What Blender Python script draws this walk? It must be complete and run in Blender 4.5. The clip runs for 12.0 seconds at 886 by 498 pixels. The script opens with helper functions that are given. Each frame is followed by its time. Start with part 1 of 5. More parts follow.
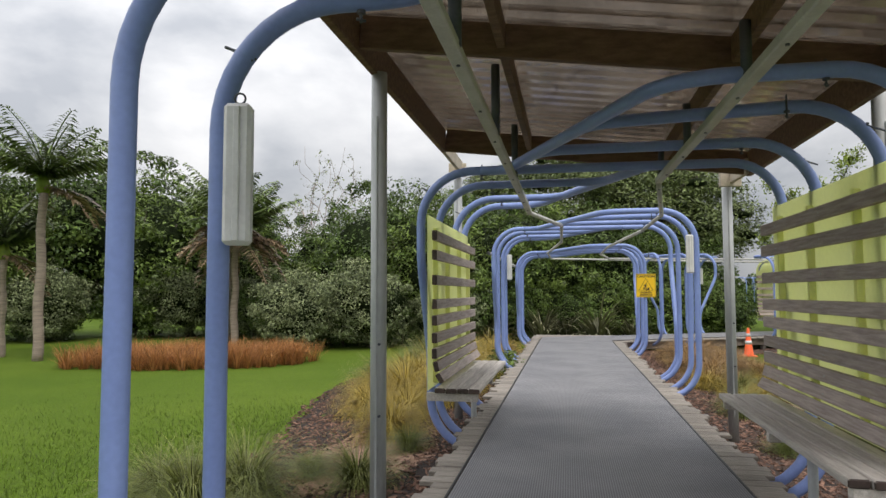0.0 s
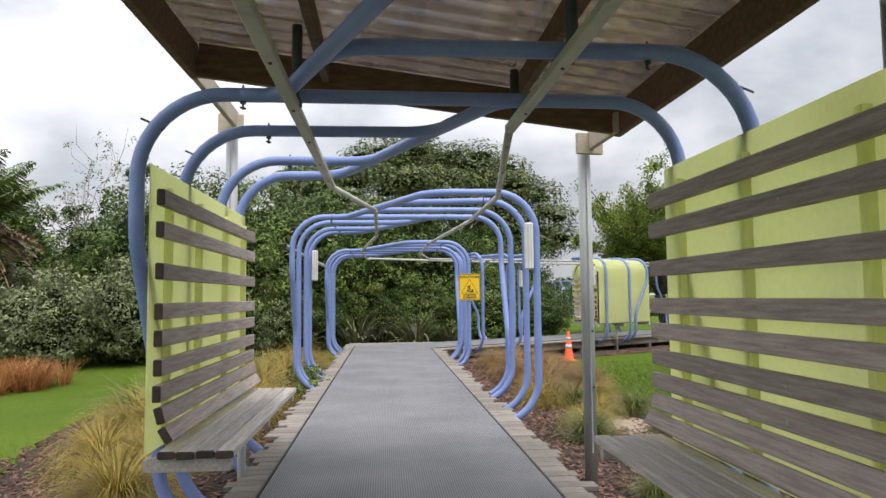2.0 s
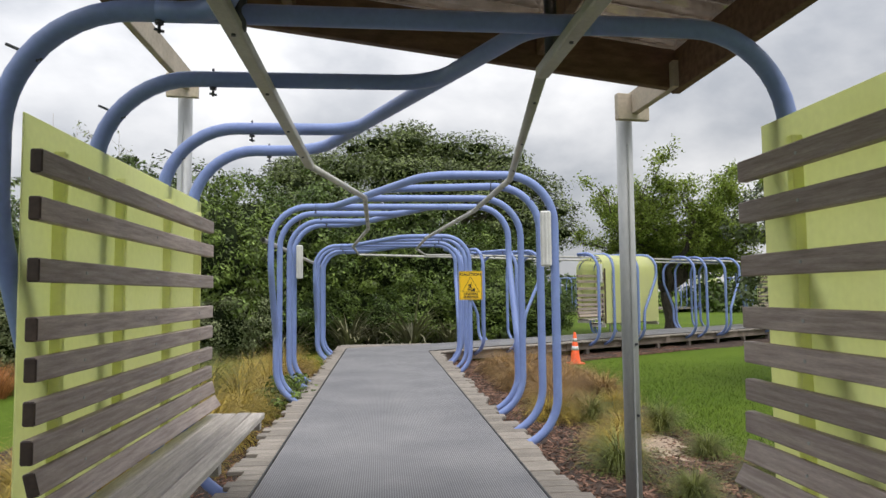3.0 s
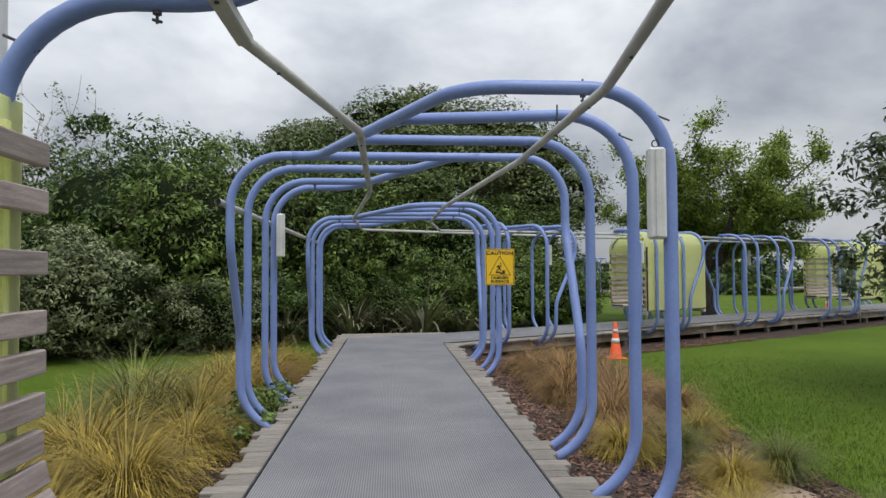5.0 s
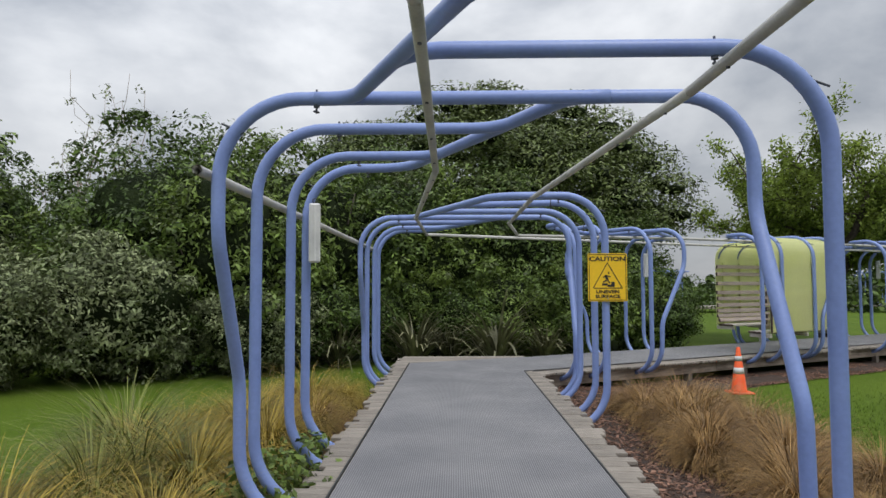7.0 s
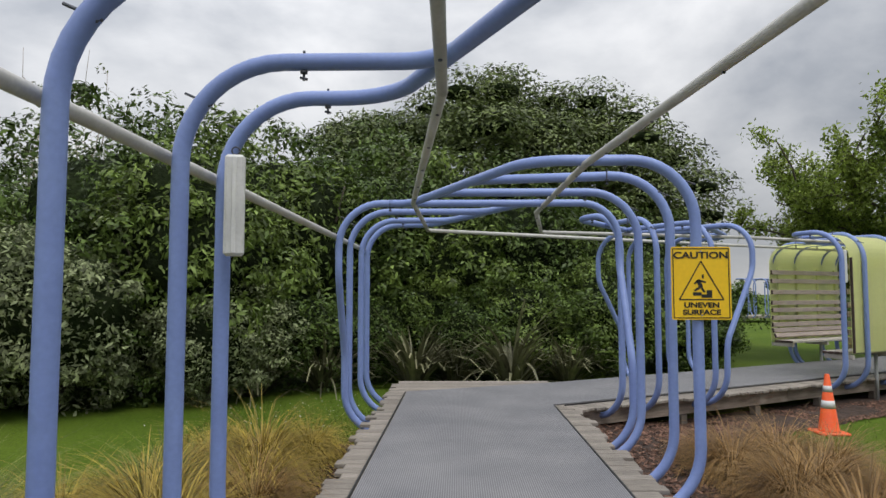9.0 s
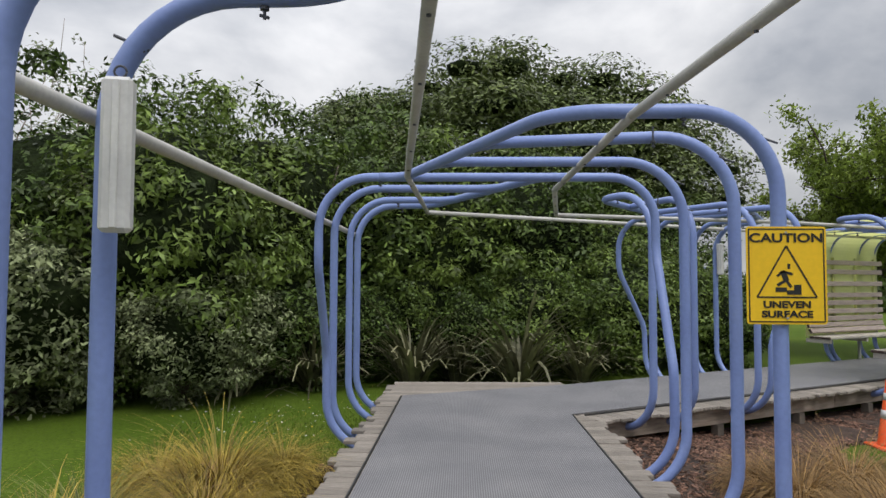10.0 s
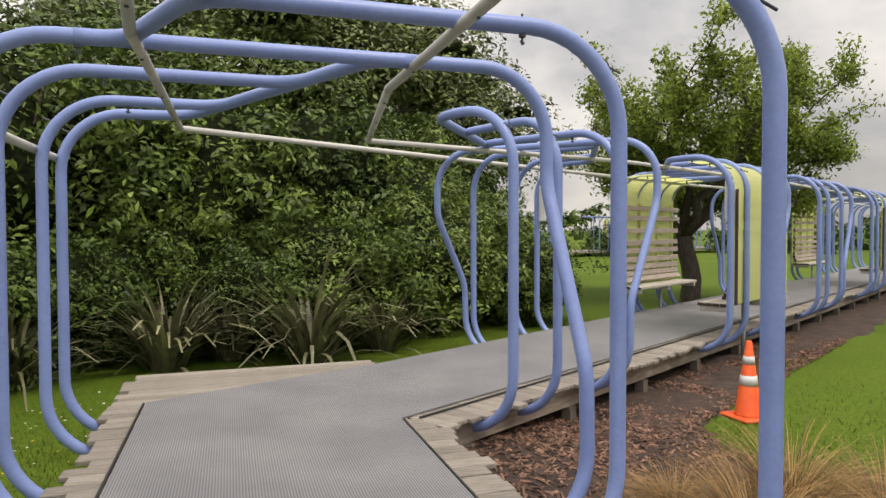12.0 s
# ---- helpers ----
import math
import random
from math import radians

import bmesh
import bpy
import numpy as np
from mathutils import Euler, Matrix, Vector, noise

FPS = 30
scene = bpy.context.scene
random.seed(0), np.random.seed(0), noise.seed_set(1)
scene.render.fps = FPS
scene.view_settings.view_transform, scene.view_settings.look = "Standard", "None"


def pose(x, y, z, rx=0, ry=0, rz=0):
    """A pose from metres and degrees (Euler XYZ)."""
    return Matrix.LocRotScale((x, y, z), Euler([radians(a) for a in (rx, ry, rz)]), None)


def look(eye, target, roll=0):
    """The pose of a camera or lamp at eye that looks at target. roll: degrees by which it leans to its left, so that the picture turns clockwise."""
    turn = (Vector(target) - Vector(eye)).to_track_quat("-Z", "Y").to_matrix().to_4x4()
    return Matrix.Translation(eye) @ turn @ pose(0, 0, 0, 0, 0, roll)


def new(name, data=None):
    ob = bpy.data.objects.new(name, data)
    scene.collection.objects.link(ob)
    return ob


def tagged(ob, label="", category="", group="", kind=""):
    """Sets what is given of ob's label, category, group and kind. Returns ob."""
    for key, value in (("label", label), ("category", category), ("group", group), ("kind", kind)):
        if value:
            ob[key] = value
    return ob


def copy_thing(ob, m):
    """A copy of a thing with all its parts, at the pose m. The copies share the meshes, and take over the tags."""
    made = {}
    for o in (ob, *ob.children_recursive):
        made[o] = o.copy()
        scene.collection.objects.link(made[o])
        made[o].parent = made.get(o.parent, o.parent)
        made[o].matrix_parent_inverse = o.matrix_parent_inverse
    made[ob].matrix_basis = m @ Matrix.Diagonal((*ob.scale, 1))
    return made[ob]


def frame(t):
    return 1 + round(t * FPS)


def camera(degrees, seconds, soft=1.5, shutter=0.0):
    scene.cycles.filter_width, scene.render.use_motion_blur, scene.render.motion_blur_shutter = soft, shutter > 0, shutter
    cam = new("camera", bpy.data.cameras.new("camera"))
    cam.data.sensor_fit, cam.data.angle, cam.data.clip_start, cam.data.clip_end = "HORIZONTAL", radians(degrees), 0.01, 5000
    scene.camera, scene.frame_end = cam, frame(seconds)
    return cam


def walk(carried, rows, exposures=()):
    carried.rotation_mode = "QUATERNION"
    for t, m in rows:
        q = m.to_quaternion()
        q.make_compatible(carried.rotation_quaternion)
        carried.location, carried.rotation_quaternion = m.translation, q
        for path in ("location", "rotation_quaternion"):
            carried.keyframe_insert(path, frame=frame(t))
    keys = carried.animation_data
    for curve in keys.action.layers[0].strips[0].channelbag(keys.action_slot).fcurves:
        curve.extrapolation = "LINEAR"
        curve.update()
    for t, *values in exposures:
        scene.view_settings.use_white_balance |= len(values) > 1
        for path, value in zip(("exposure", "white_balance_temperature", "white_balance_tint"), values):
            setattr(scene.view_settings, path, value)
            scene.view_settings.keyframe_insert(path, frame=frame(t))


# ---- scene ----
# camera and walk
cam = camera(66.44, 12.0)
ROWS = [
    (0.0, 0.002, 0.072, 1.326, 93.7, 0.13, 10.45),
    (0.5, -0.03, 0.621, 1.309, 93.61, 0.19, -0.21),
    (1.0, -0.006, 1.135, 1.29, 93.55, 0.65, -5.39),
    (1.5, -0.004, 1.661, 1.296, 93.94, 0.62, -5.08),
    (2.0, 0.043, 2.248, 1.288, 94.04, 0.56, -4.8),
    (2.5, 0.091, 2.827, 1.313, 94.1, 0.45, -4.97),
    (3.0, 0.088, 3.413, 1.339, 93.75, 0.63, -5.17),
    (5.0, 0.118, 5.909, 1.398, 92.0, 0.3, -4.47),
    (5.5, 0.118, 6.471, 1.386, 92.55, 0.28, -4.41),
    (6.0, 0.065, 7.105, 1.381, 91.75, 0.15, -4.05),
    (6.5, 0.061, 7.68, 1.382, 92.73, -0.04, 0.94),
    (7.0, 0.052, 8.204, 1.378, 93.19, 0.13, 1.07),
    (7.5, 0.045, 8.793, 1.352, 93.88, 0.04, 1.31),
    (9.5, -0.05, 11.286, 1.417, 93.82, -0.01, 1.27),
    (10.0, -0.029, 11.882, 1.429, 92.84, -0.24, 1.63),
    (10.5, -0.097, 12.494, 1.426, 88.81, 0.06, 1.26),
    (11.0, -0.074, 13.126, 1.409, 88.84, 0.1, -0.39),
    (11.5, -0.123, 13.706, 1.434, 88.44, 0.3, -10.18),
    (12.0, -0.088, 14.304, 1.451, 88.43, 0.12, -17.5),
]
EXPOSURES = [(0.0, 0.36, 6600, 11), (0.5, 0.58, 6550, 12), (1.5, 0.62, 6450, 12), (3.0, 0.37, 6550, 11), (5.0, 0.04, 6250, 10), (9.5, 0.03, 6450, 11), (11.0, 0.12, 6550, 12), (11.5, 0.18, 6900, 12), (12.0, 0.45, 7250, 13)]
walk(cam, [(t, pose(x, y, z, rx, ry, rz)) for t, x, y, z, rx, ry, rz in ROWS], EXPOSURES)

# world: an overcast sky with broken grey cloud, one wide weak sun
world = bpy.data.worlds.new("overcast_sky")
scene.world = world
world.use_nodes = True
wn, wl = world.node_tree.nodes, world.node_tree.links
wn.clear()
SUN_UP, SUN_TURN = radians(48), radians(200)
sky = wn.new("ShaderNodeTexSky")
sky.sky_type = "NISHITA"
sky.sun_disc = False
sky.sun_elevation, sky.sun_rotation = SUN_UP, SUN_TURN
coord = wn.new("ShaderNodeTexCoord")
flat = wn.new("ShaderNodeMapping")
flat.inputs["Scale"].default_value = (1.0, 1.0, 1.9)
flat.inputs["Location"].default_value = (0.35, 0.9, 0.2)
cloud = wn.new("ShaderNodeTexNoise")
cloud.inputs["Scale"].default_value = 2.7
cloud.inputs["Detail"].default_value = 7.0
cloud.inputs["Roughness"].default_value = 0.52
cloud.inputs["Distortion"].default_value = 0.15
ramp = wn.new("ShaderNodeValToRGB")
ramp.color_ramp.elements[0].position, ramp.color_ramp.elements[0].color = 0.38, (0.47, 0.495, 0.535, 1)
ramp.color_ramp.elements[1].position, ramp.color_ramp.elements[1].color = 0.62, (0.93, 0.935, 0.94, 1)
skymul = wn.new("ShaderNodeMixRGB")
skymul.blend_type = "MULTIPLY"
skymul.inputs[0].default_value = 1.0
skymul.inputs[2].default_value = (0.10, 0.10, 0.10, 1)
mixsky = wn.new("ShaderNodeMixRGB")
mixsky.inputs[0].default_value = 0.92
back = wn.new("ShaderNodeBackground")
back.inputs["Strength"].default_value = 0.95
outw = wn.new("ShaderNodeOutputWorld")
wl.new(coord.outputs["Generated"], flat.inputs["Vector"])
wl.new(flat.outputs["Vector"], cloud.inputs["Vector"])
wl.new(cloud.outputs["Fac"], ramp.inputs["Fac"])
wl.new(sky.outputs["Color"], skymul.inputs[1])
wl.new(skymul.outputs["Color"], mixsky.inputs[1])
wl.new(ramp.outputs["Color"], mixsky.inputs[2])
split = wn.new("ShaderNodeSeparateXYZ")
rise = wn.new("ShaderNodeMapRange")
rise.inputs["From Min"].default_value, rise.inputs["From Max"].default_value = 0.0, 1.0
rise.inputs["To Min"].default_value, rise.inputs["To Max"].default_value = 0.60, 2.0
grade = wn.new("ShaderNodeMixRGB")
grade.blend_type = "MULTIPLY"
grade.inputs[0].default_value = 1.0
wl.new(coord.outputs["Generated"], split.inputs["Vector"])
wl.new(split.outputs["Z"], rise.inputs["Value"])
wl.new(mixsky.outputs["Color"], grade.inputs[1])
wl.new(rise.outputs["Result"], grade.inputs[2])
side = wn.new("ShaderNodeMapRange")
side.inputs["From Min"].default_value, side.inputs["From Max"].default_value = -1.0, 1.0
side.inputs["To Min"].default_value, side.inputs["To Max"].default_value = 1.17, 0.83
tilt = wn.new("ShaderNodeMixRGB")
tilt.blend_type = "MULTIPLY"
tilt.inputs[0].default_value = 1.0
wl.new(split.outputs["X"], side.inputs["Value"])
wl.new(grade.outputs["Color"], tilt.inputs[1])
wl.new(side.outputs["Result"], tilt.inputs[2])
wl.new(tilt.outputs["Color"], back.inputs["Color"])
wl.new(back.outputs["Background"], outw.inputs["Surface"])
sun = new("sun", bpy.data.lights.new("sun", "SUN"))
sun.data.energy, sun.data.angle, sun.data.color = 1.5, radians(25), (1.0, 0.96, 0.9)
sun.matrix_basis = look((0, 0, 30), (-8, 14, 0))


# ---- materials ----
def material(name, a, b, rough=0.7, metal=0.0, scale=6.0, fine=60.0, bump=0.2, depth=0.01, stretch=(1, 1, 1), vary=0.12, islands=False, translucent=0.0, c=None, spec=0.5):
    """Two colours mixed by noise at two scales, with fine relief; each object (or island) differs a little in brightness."""
    m = bpy.data.materials.new(name)
    m.use_nodes = True
    n, l = m.node_tree.nodes, m.node_tree.links
    p = n["Principled BSDF"]
    co = n.new("ShaderNodeTexCoord")
    mp = n.new("ShaderNodeMapping")
    mp.inputs["Scale"].default_value = stretch
    l.new(co.outputs["Object"], mp.inputs["Vector"])
    n1 = n.new("ShaderNodeTexNoise")
    n1.inputs["Scale"].default_value, n1.inputs["Detail"].default_value = scale, 5.0
    n2 = n.new("ShaderNodeTexNoise")
    n2.inputs["Scale"].default_value, n2.inputs["Detail"].default_value = fine, 4.0
    for q in (n1, n2):
        l.new(mp.outputs["Vector"], q.inputs["Vector"])
    r1 = n.new("ShaderNodeValToRGB")
    r1.color_ramp.elements[0].position, r1.color_ramp.elements[1].position = 0.32, 0.68
    r1.color_ramp.elements[0].color, r1.color_ramp.elements[1].color = (*a, 1), (*b, 1)
    if c:
        e = r1.color_ramp.elements.new(0.85)
        e.color = (*c, 1)
    l.new(n1.outputs["Fac"], r1.inputs["Fac"])
    mx = n.new("ShaderNodeMixRGB")
    mx.blend_type = "MULTIPLY"
    mx.inputs[0].default_value = 1.0
    l.new(r1.outputs["Color"], mx.inputs[1])
    r2 = n.new("ShaderNodeMapRange")
    r2.inputs["From Min"].default_value, r2.inputs["From Max"].default_value = 0.3, 0.7
    r2.inputs["To Min"].default_value, r2.inputs["To Max"].default_value = 1.0 - vary, 1.0 + vary
    l.new(n2.outputs["Fac"], r2.inputs["Value"])
    l.new(r2.outputs["Result"], mx.inputs[2])
    mx2 = n.new("ShaderNodeMixRGB")
    mx2.blend_type = "MULTIPLY"
    mx2.inputs[0].default_value = 1.0
    l.new(mx.outputs["Color"], mx2.inputs[1])
    r3 = n.new("ShaderNodeMapRange")
    r3.inputs["To Min"].default_value, r3.inputs["To Max"].default_value = (0.32, 1.7) if islands else (1.0 - vary, 1.0 + vary)
    if islands:
        g = n.new("ShaderNodeNewGeometry")
        l.new(g.outputs["Random Per Island"], r3.inputs["Value"])
    else:
        g = n.new("ShaderNodeObjectInfo")
        l.new(g.outputs["Random"], r3.inputs["Value"])
    l.new(r3.outputs["Result"], mx2.inputs[2])
    l.new(mx2.outputs["Color"], p.inputs["Base Color"])
    p.inputs["Metallic"].default_value = metal
    p.inputs["Specular IOR Level"].default_value = spec
    rr = n.new("ShaderNodeMapRange")
    rr.inputs["To Min"].default_value, rr.inputs["To Max"].default_value = max(rough - 0.1, 0.03), min(rough + 0.1, 1.0)
    l.new(n2.outputs["Fac"], rr.inputs["Value"])
    l.new(rr.outputs["Result"], p.inputs["Roughness"])
    if bump:
        bp = n.new("ShaderNodeBump")
        bp.inputs["Strength"].default_value, bp.inputs["Distance"].default_value = bump, depth
        l.new(n2.outputs["Fac"], bp.inputs["Height"])
        l.new(bp.outputs["Normal"], p.inputs["Normal"])
    if translucent:
        tr = n.new("ShaderNodeBsdfTranslucent")
        l.new(mx2.outputs["Color"], tr.inputs["Color"])
        ms = n.new("ShaderNodeMixShader")
        ms.inputs[0].default_value = translucent
        out = n["Material Output"]
        l.new(p.outputs["BSDF"], ms.inputs[1])
        l.new(tr.outputs["BSDF"], ms.inputs[2])
        l.new(ms.outputs["Shader"], out.inputs["Surface"])
    return m


BLUE = material("blue_pipe_paint", (0.185, 0.255, 0.53), (0.215, 0.295, 0.58), 0.4, 0, 3.0, 45, 0.12, 0.003, vary=0.05, c=(0.26, 0.335, 0.61))
GALV = material("galvanised_steel", (0.33, 0.345, 0.35), (0.44, 0.45, 0.45), 0.55, 0.15, 5.0, 70, 0.1, 0.002, stretch=(1, 1, 0.25), vary=0.08)
RAILPAINT = material("weathered_grey_rail", (0.46, 0.45, 0.42), (0.58, 0.57, 0.54), 0.55, 0.1, 4.0, 60, 0.15, 0.003, vary=0.08)
DARKSTEEL = material("dark_steel", (0.05, 0.055, 0.07), (0.09, 0.095, 0.11), 0.5, 0.3, 8, 80, 0.1, 0.002)
YELLOW = material("lime_yellow_sheet", (0.90, 0.92, 0.57), (0.93, 0.945, 0.63), 0.45, 0, 1.5, 30, 0.04, 0.002, vary=0.03, translucent=0.7)
SLAT = material("stained_timber_slat", (0.30, 0.24, 0.22), (0.48, 0.405, 0.375), 0.72, 0, 7.0, 60, 0.35, 0.004, stretch=(9, 0.6, 9), vary=0.16)
SLATEND = material("dark_sealed_end_grain", (0.035, 0.022, 0.018), (0.07, 0.045, 0.036), 0.7, 0, 20, 90, 0.3, 0.003, vary=0.2)
SEATWOOD = material("weathered_grey_timber", (0.40, 0.365, 0.33), (0.60, 0.56, 0.515), 0.85, 0, 6.0, 55, 0.5, 0.005, stretch=(9, 0.5, 9), vary=0.16)
DECKWOOD = material("silvered_decking", (0.19, 0.168, 0.142), (0.32, 0.285, 0.245), 0.88, 0, 7.0, 50, 0.5, 0.005, stretch=(0.6, 8, 8), vary=0.2)
ROOFWOOD = material("brown_roof_timber", (0.115, 0.062, 0.038), (0.21, 0.12, 0.075), 0.75, 0, 5.0, 45, 0.3, 0.004, stretch=(1.5, 6, 6), vary=0.16)
ROOFWOODX = material("pale_bracket_timber", (0.42, 0.36, 0.28), (0.55, 0.48, 0.38), 0.8, 0, 5.0, 45, 0.3, 0.004, vary=0.1)
BEARER = material("dark_bearer_timber", (0.10, 0.085, 0.07), (0.17, 0.145, 0.12), 0.9, 0, 5.0, 40, 0.4, 0.006, vary=0.15)
JOIST = material("weathered_joist_timber", (0.17, 0.135, 0.105), (0.30, 0.25, 0.205), 0.88, 0, 3.0, 40, 0.4, 0.005, stretch=(1.2, 1.2, 9), vary=0.18, c=(0.09, 0.075, 0.06))
IRON = material("corrugated_iron", (0.36, 0.315, 0.265), (0.50, 0.445, 0.385), 0.15, 1.0, 2.0, 40, 0.0, 0.002, vary=0.06)
LAMPWHITE = material("lamp_housing_plastic", (0.62, 0.62, 0.60), (0.72, 0.72, 0.70), 0.4, 0, 6, 60, 0.05, 0.001, vary=0.05)
SIGNYELLOW = material("sign_yellow", (0.80, 0.50, 0.015), (0.84, 0.54, 0.02), 0.4, 0, 3, 40, 0.02, 0.001, vary=0.04)
BLACK = material("sign_black", (0.012, 0.012, 0.012), (0.02, 0.02, 0.02), 0.5, 0, 5, 50, 0, 0)
ORANGE = material("cone_orange", (0.85, 0.10, 0.02), (0.95, 0.15, 0.03), 0.45, 0, 6, 60, 0.05, 0.002, vary=0.05)
CONEBAND = material("cone_reflective_band", (0.55, 0.55, 0.55), (0.68, 0.68, 0.68), 0.35, 0, 8, 60, 0.03, 0.001)
MULCHSOIL = material("mulch_soil", (0.028, 0.018, 0.014), (0.068, 0.042, 0.030), 0.95, 0, 5.0, 45, 1.0, 0.03, vary=0.35, c=(0.16, 0.085, 0.05))
CHIP = material("bark_chip", (0.075, 0.042, 0.030), (0.215, 0.120, 0.082), 0.9, 0, 9.0, 60, 0.3, 0.004, islands=True)
SOILBARE = material("dry_sandy_soil", (0.26, 0.19, 0.14), (0.36, 0.28, 0.21), 0.95, 0, 4.0, 45, 0.8, 0.02, vary=0.2)
SOILRED = material("dry_reddish_soil", (0.25, 0.145, 0.095), (0.38, 0.24, 0.165), 0.95, 0, 6.0, 55, 0.9, 0.02, vary=0.3, c=(0.36, 0.26, 0.19))
BARK = material("tree_bark", (0.06, 0.048, 0.04), (0.13, 0.105, 0.085), 0.95, 0, 6, 30, 0.9, 0.02, stretch=(4, 4, 1), vary=0.25)
PALEBARK = material("pale_palm_bark", (0.25, 0.20, 0.165), (0.38, 0.31, 0.25), 0.9, 0, 3, 30, 0.6, 0.01, stretch=(1, 1, 8), vary=0.15)


def leafmat(name, a, b, trans=0.12, rough=0.46, spec=0.28):
    return material(name, a, b, rough, 0, 1.2, 9, 0, 0, vary=0.2, islands=True, translucent=trans, spec=spec)


LEAF_DARK = leafmat("dark_glossy_leaf", (0.046, 0.080, 0.017), (0.105, 0.158, 0.033))
LEAF_MID = leafmat("mid_green_leaf", (0.070, 0.112, 0.022), (0.155, 0.215, 0.044))
LEAF_GREY = leafmat("grey_green_leaf", (0.15, 0.18, 0.088), (0.26, 0.295, 0.15), rough=0.65)
LEAF_OLIVE = leafmat("olive_needle_leaf", (0.080, 0.110, 0.032), (0.150, 0.188, 0.060))
LEAF_EVER = leafmat("dark_evergreen_leaf", (0.052, 0.075, 0.028), (0.095, 0.120, 0.048))
LEAF_FRESH = leafmat("fresh_spring_leaf", (0.15, 0.215, 0.035), (0.25, 0.315, 0.06), trans=0.42)
LEAF_PALM = leafmat("palm_frond_leaf", (0.075, 0.115, 0.03), (0.15, 0.20, 0.06))
LEAF_DEADPALM = leafmat("dry_palm_frond", (0.17, 0.115, 0.07), (0.29, 0.21, 0.13), trans=0.15)
LEAF_FLAX = leafmat("flax_blade", (0.09, 0.095, 0.05), (0.25, 0.24, 0.14), trans=0.12)
# near-black for hulls inside crowns: the shade between leaves, put into the colour
SHADE_CORE = material("painted_inner_shade", (0.009, 0.014, 0.005), (0.020, 0.030, 0.010), 0.95, 0, 3, 12, 0.8, 0.06, vary=0.3, spec=0.1)
SEDGE_GOLD = leafmat("golden_sedge_blade", (0.20, 0.155, 0.028), (0.46, 0.335, 0.065), trans=0.15)
SEDGE_GREEN = leafmat("green_sedge_blade", (0.095, 0.12, 0.024), (0.20, 0.215, 0.058), trans=0.15)
SEDGE_BROWN = leafmat("brown_sedge_blade", (0.165, 0.095, 0.036), (0.40, 0.25, 0.095), trans=0.15)
SEDGE_RED = leafmat("rust_red_sedge_blade", (0.32, 0.14, 0.05), (0.48, 0.24, 0.085), trans=0.3)
LAWNBLADE = leafmat("lawn_blade", (0.08, 0.135, 0.014), (0.125, 0.185, 0.024), trans=0.2)
LAWN = material("mown_lawn", (0.062, 0.105, 0.010), (0.092, 0.138, 0.016), 0.9, 0, 0.35, 30, 0.9, 0.03, vary=0.28, c=(0.128, 0.155, 0.030), spec=0.1)


def mat_surface():
    """The walkway mat: fine ribs across the walk, paler dust, small specks."""
    m = material("grey_ribbed_mat", (0.20, 0.20, 0.212), (0.26, 0.258, 0.265), 0.85, 0, 1.3, 160, 0.0, 0, vary=0.10, c=(0.32, 0.31, 0.305), spec=0.25)
    n, l = m.node_tree.nodes, m.node_tree.links
    p = n["Principled BSDF"]
    co = n.new("ShaderNodeTexCoord")
    w = n.new("ShaderNodeTexWave")
    w.wave_type, w.bands_direction = "BANDS", "Y"
    w.inputs["Scale"].default_value, w.inputs["Distortion"].default_value = 26.0, 0.3
    w2 = n.new("ShaderNodeTexWave")
    w2.wave_type, w2.bands_direction = "BANDS", "X"
    w2.inputs["Scale"].default_value, w2.inputs["Distortion"].default_value = 19.0, 0.25
    l.new(co.outputs["Object"], w.inputs["Vector"])
    l.new(co.outputs["Object"], w2.inputs["Vector"])
    mul = n.new("ShaderNodeMath")
    mul.operation = "MULTIPLY_ADD"
    mul.inputs[2].default_value = 0.0
    cross = n.new("ShaderNodeMapRange")
    cross.inputs["To Min"].default_value, cross.inputs["To Max"].default_value = 0.9, 1.0
    l.new(w.outputs["Fac"], cross.inputs["Value"])
    l.new(cross.outputs["Result"], mul.inputs[0])
    l.new(w2.outputs["Fac"], mul.inputs[1])
    bp = n.new("ShaderNodeBump")
    bp.inputs["Strength"].default_value, bp.inputs["Distance"].default_value = 0.3, 0.003
    l.new(mul.outputs["Value"], bp.inputs["Height"])
    l.new(bp.outputs["Normal"], p.inputs["Normal"])
    src = p.inputs["Base Color"].links[0].from_socket
    mx = n.new("ShaderNodeMixRGB")
    mx.blend_type = "MULTIPLY"
    mx.inputs[0].default_value = 1.0
    rg = n.new("ShaderNodeMapRange")
    rg.inputs["To Min"].default_value, rg.inputs["To Max"].default_value = 0.68, 1.2
    l.new(mul.outputs["Value"], rg.inputs["Value"])
    l.new(src, mx.inputs[1])
    l.new(rg.outputs["Result"], mx.inputs[2])
    l.new(mx.outputs["Color"], p.inputs["Base Color"])
    return m


MAT = mat_surface()


# ---- building helpers ----
def mesh_of(name, bm, mat, smooth=False):
    me = bpy.data.meshes.new(name)
    bm.normal_update()
    bm.to_mesh(me)
    bm.free()
    if mat:
        me.materials.append(mat)
    if smooth:
        me.polygons.foreach_set("use_smooth", [True] * len(me.polygons))
    return me


def part(name, bm, mat, parent, label="", smooth=False):
    """Links a bmesh (or a ready mesh) as one part under a thing."""
    me = bm if isinstance(bm, bpy.types.Mesh) else mesh_of(name, bm, mat, smooth)
    ob = new(name, me)
    ob.parent = parent
    if label:
        ob["label"] = label
    return ob


def thing(name, label, category, group="", kind="", at=(0, 0, 0)):
    ob = new(name)
    ob.location = at
    ob.empty_display_size = 0.1
    return tagged(ob, label, category, group, kind)


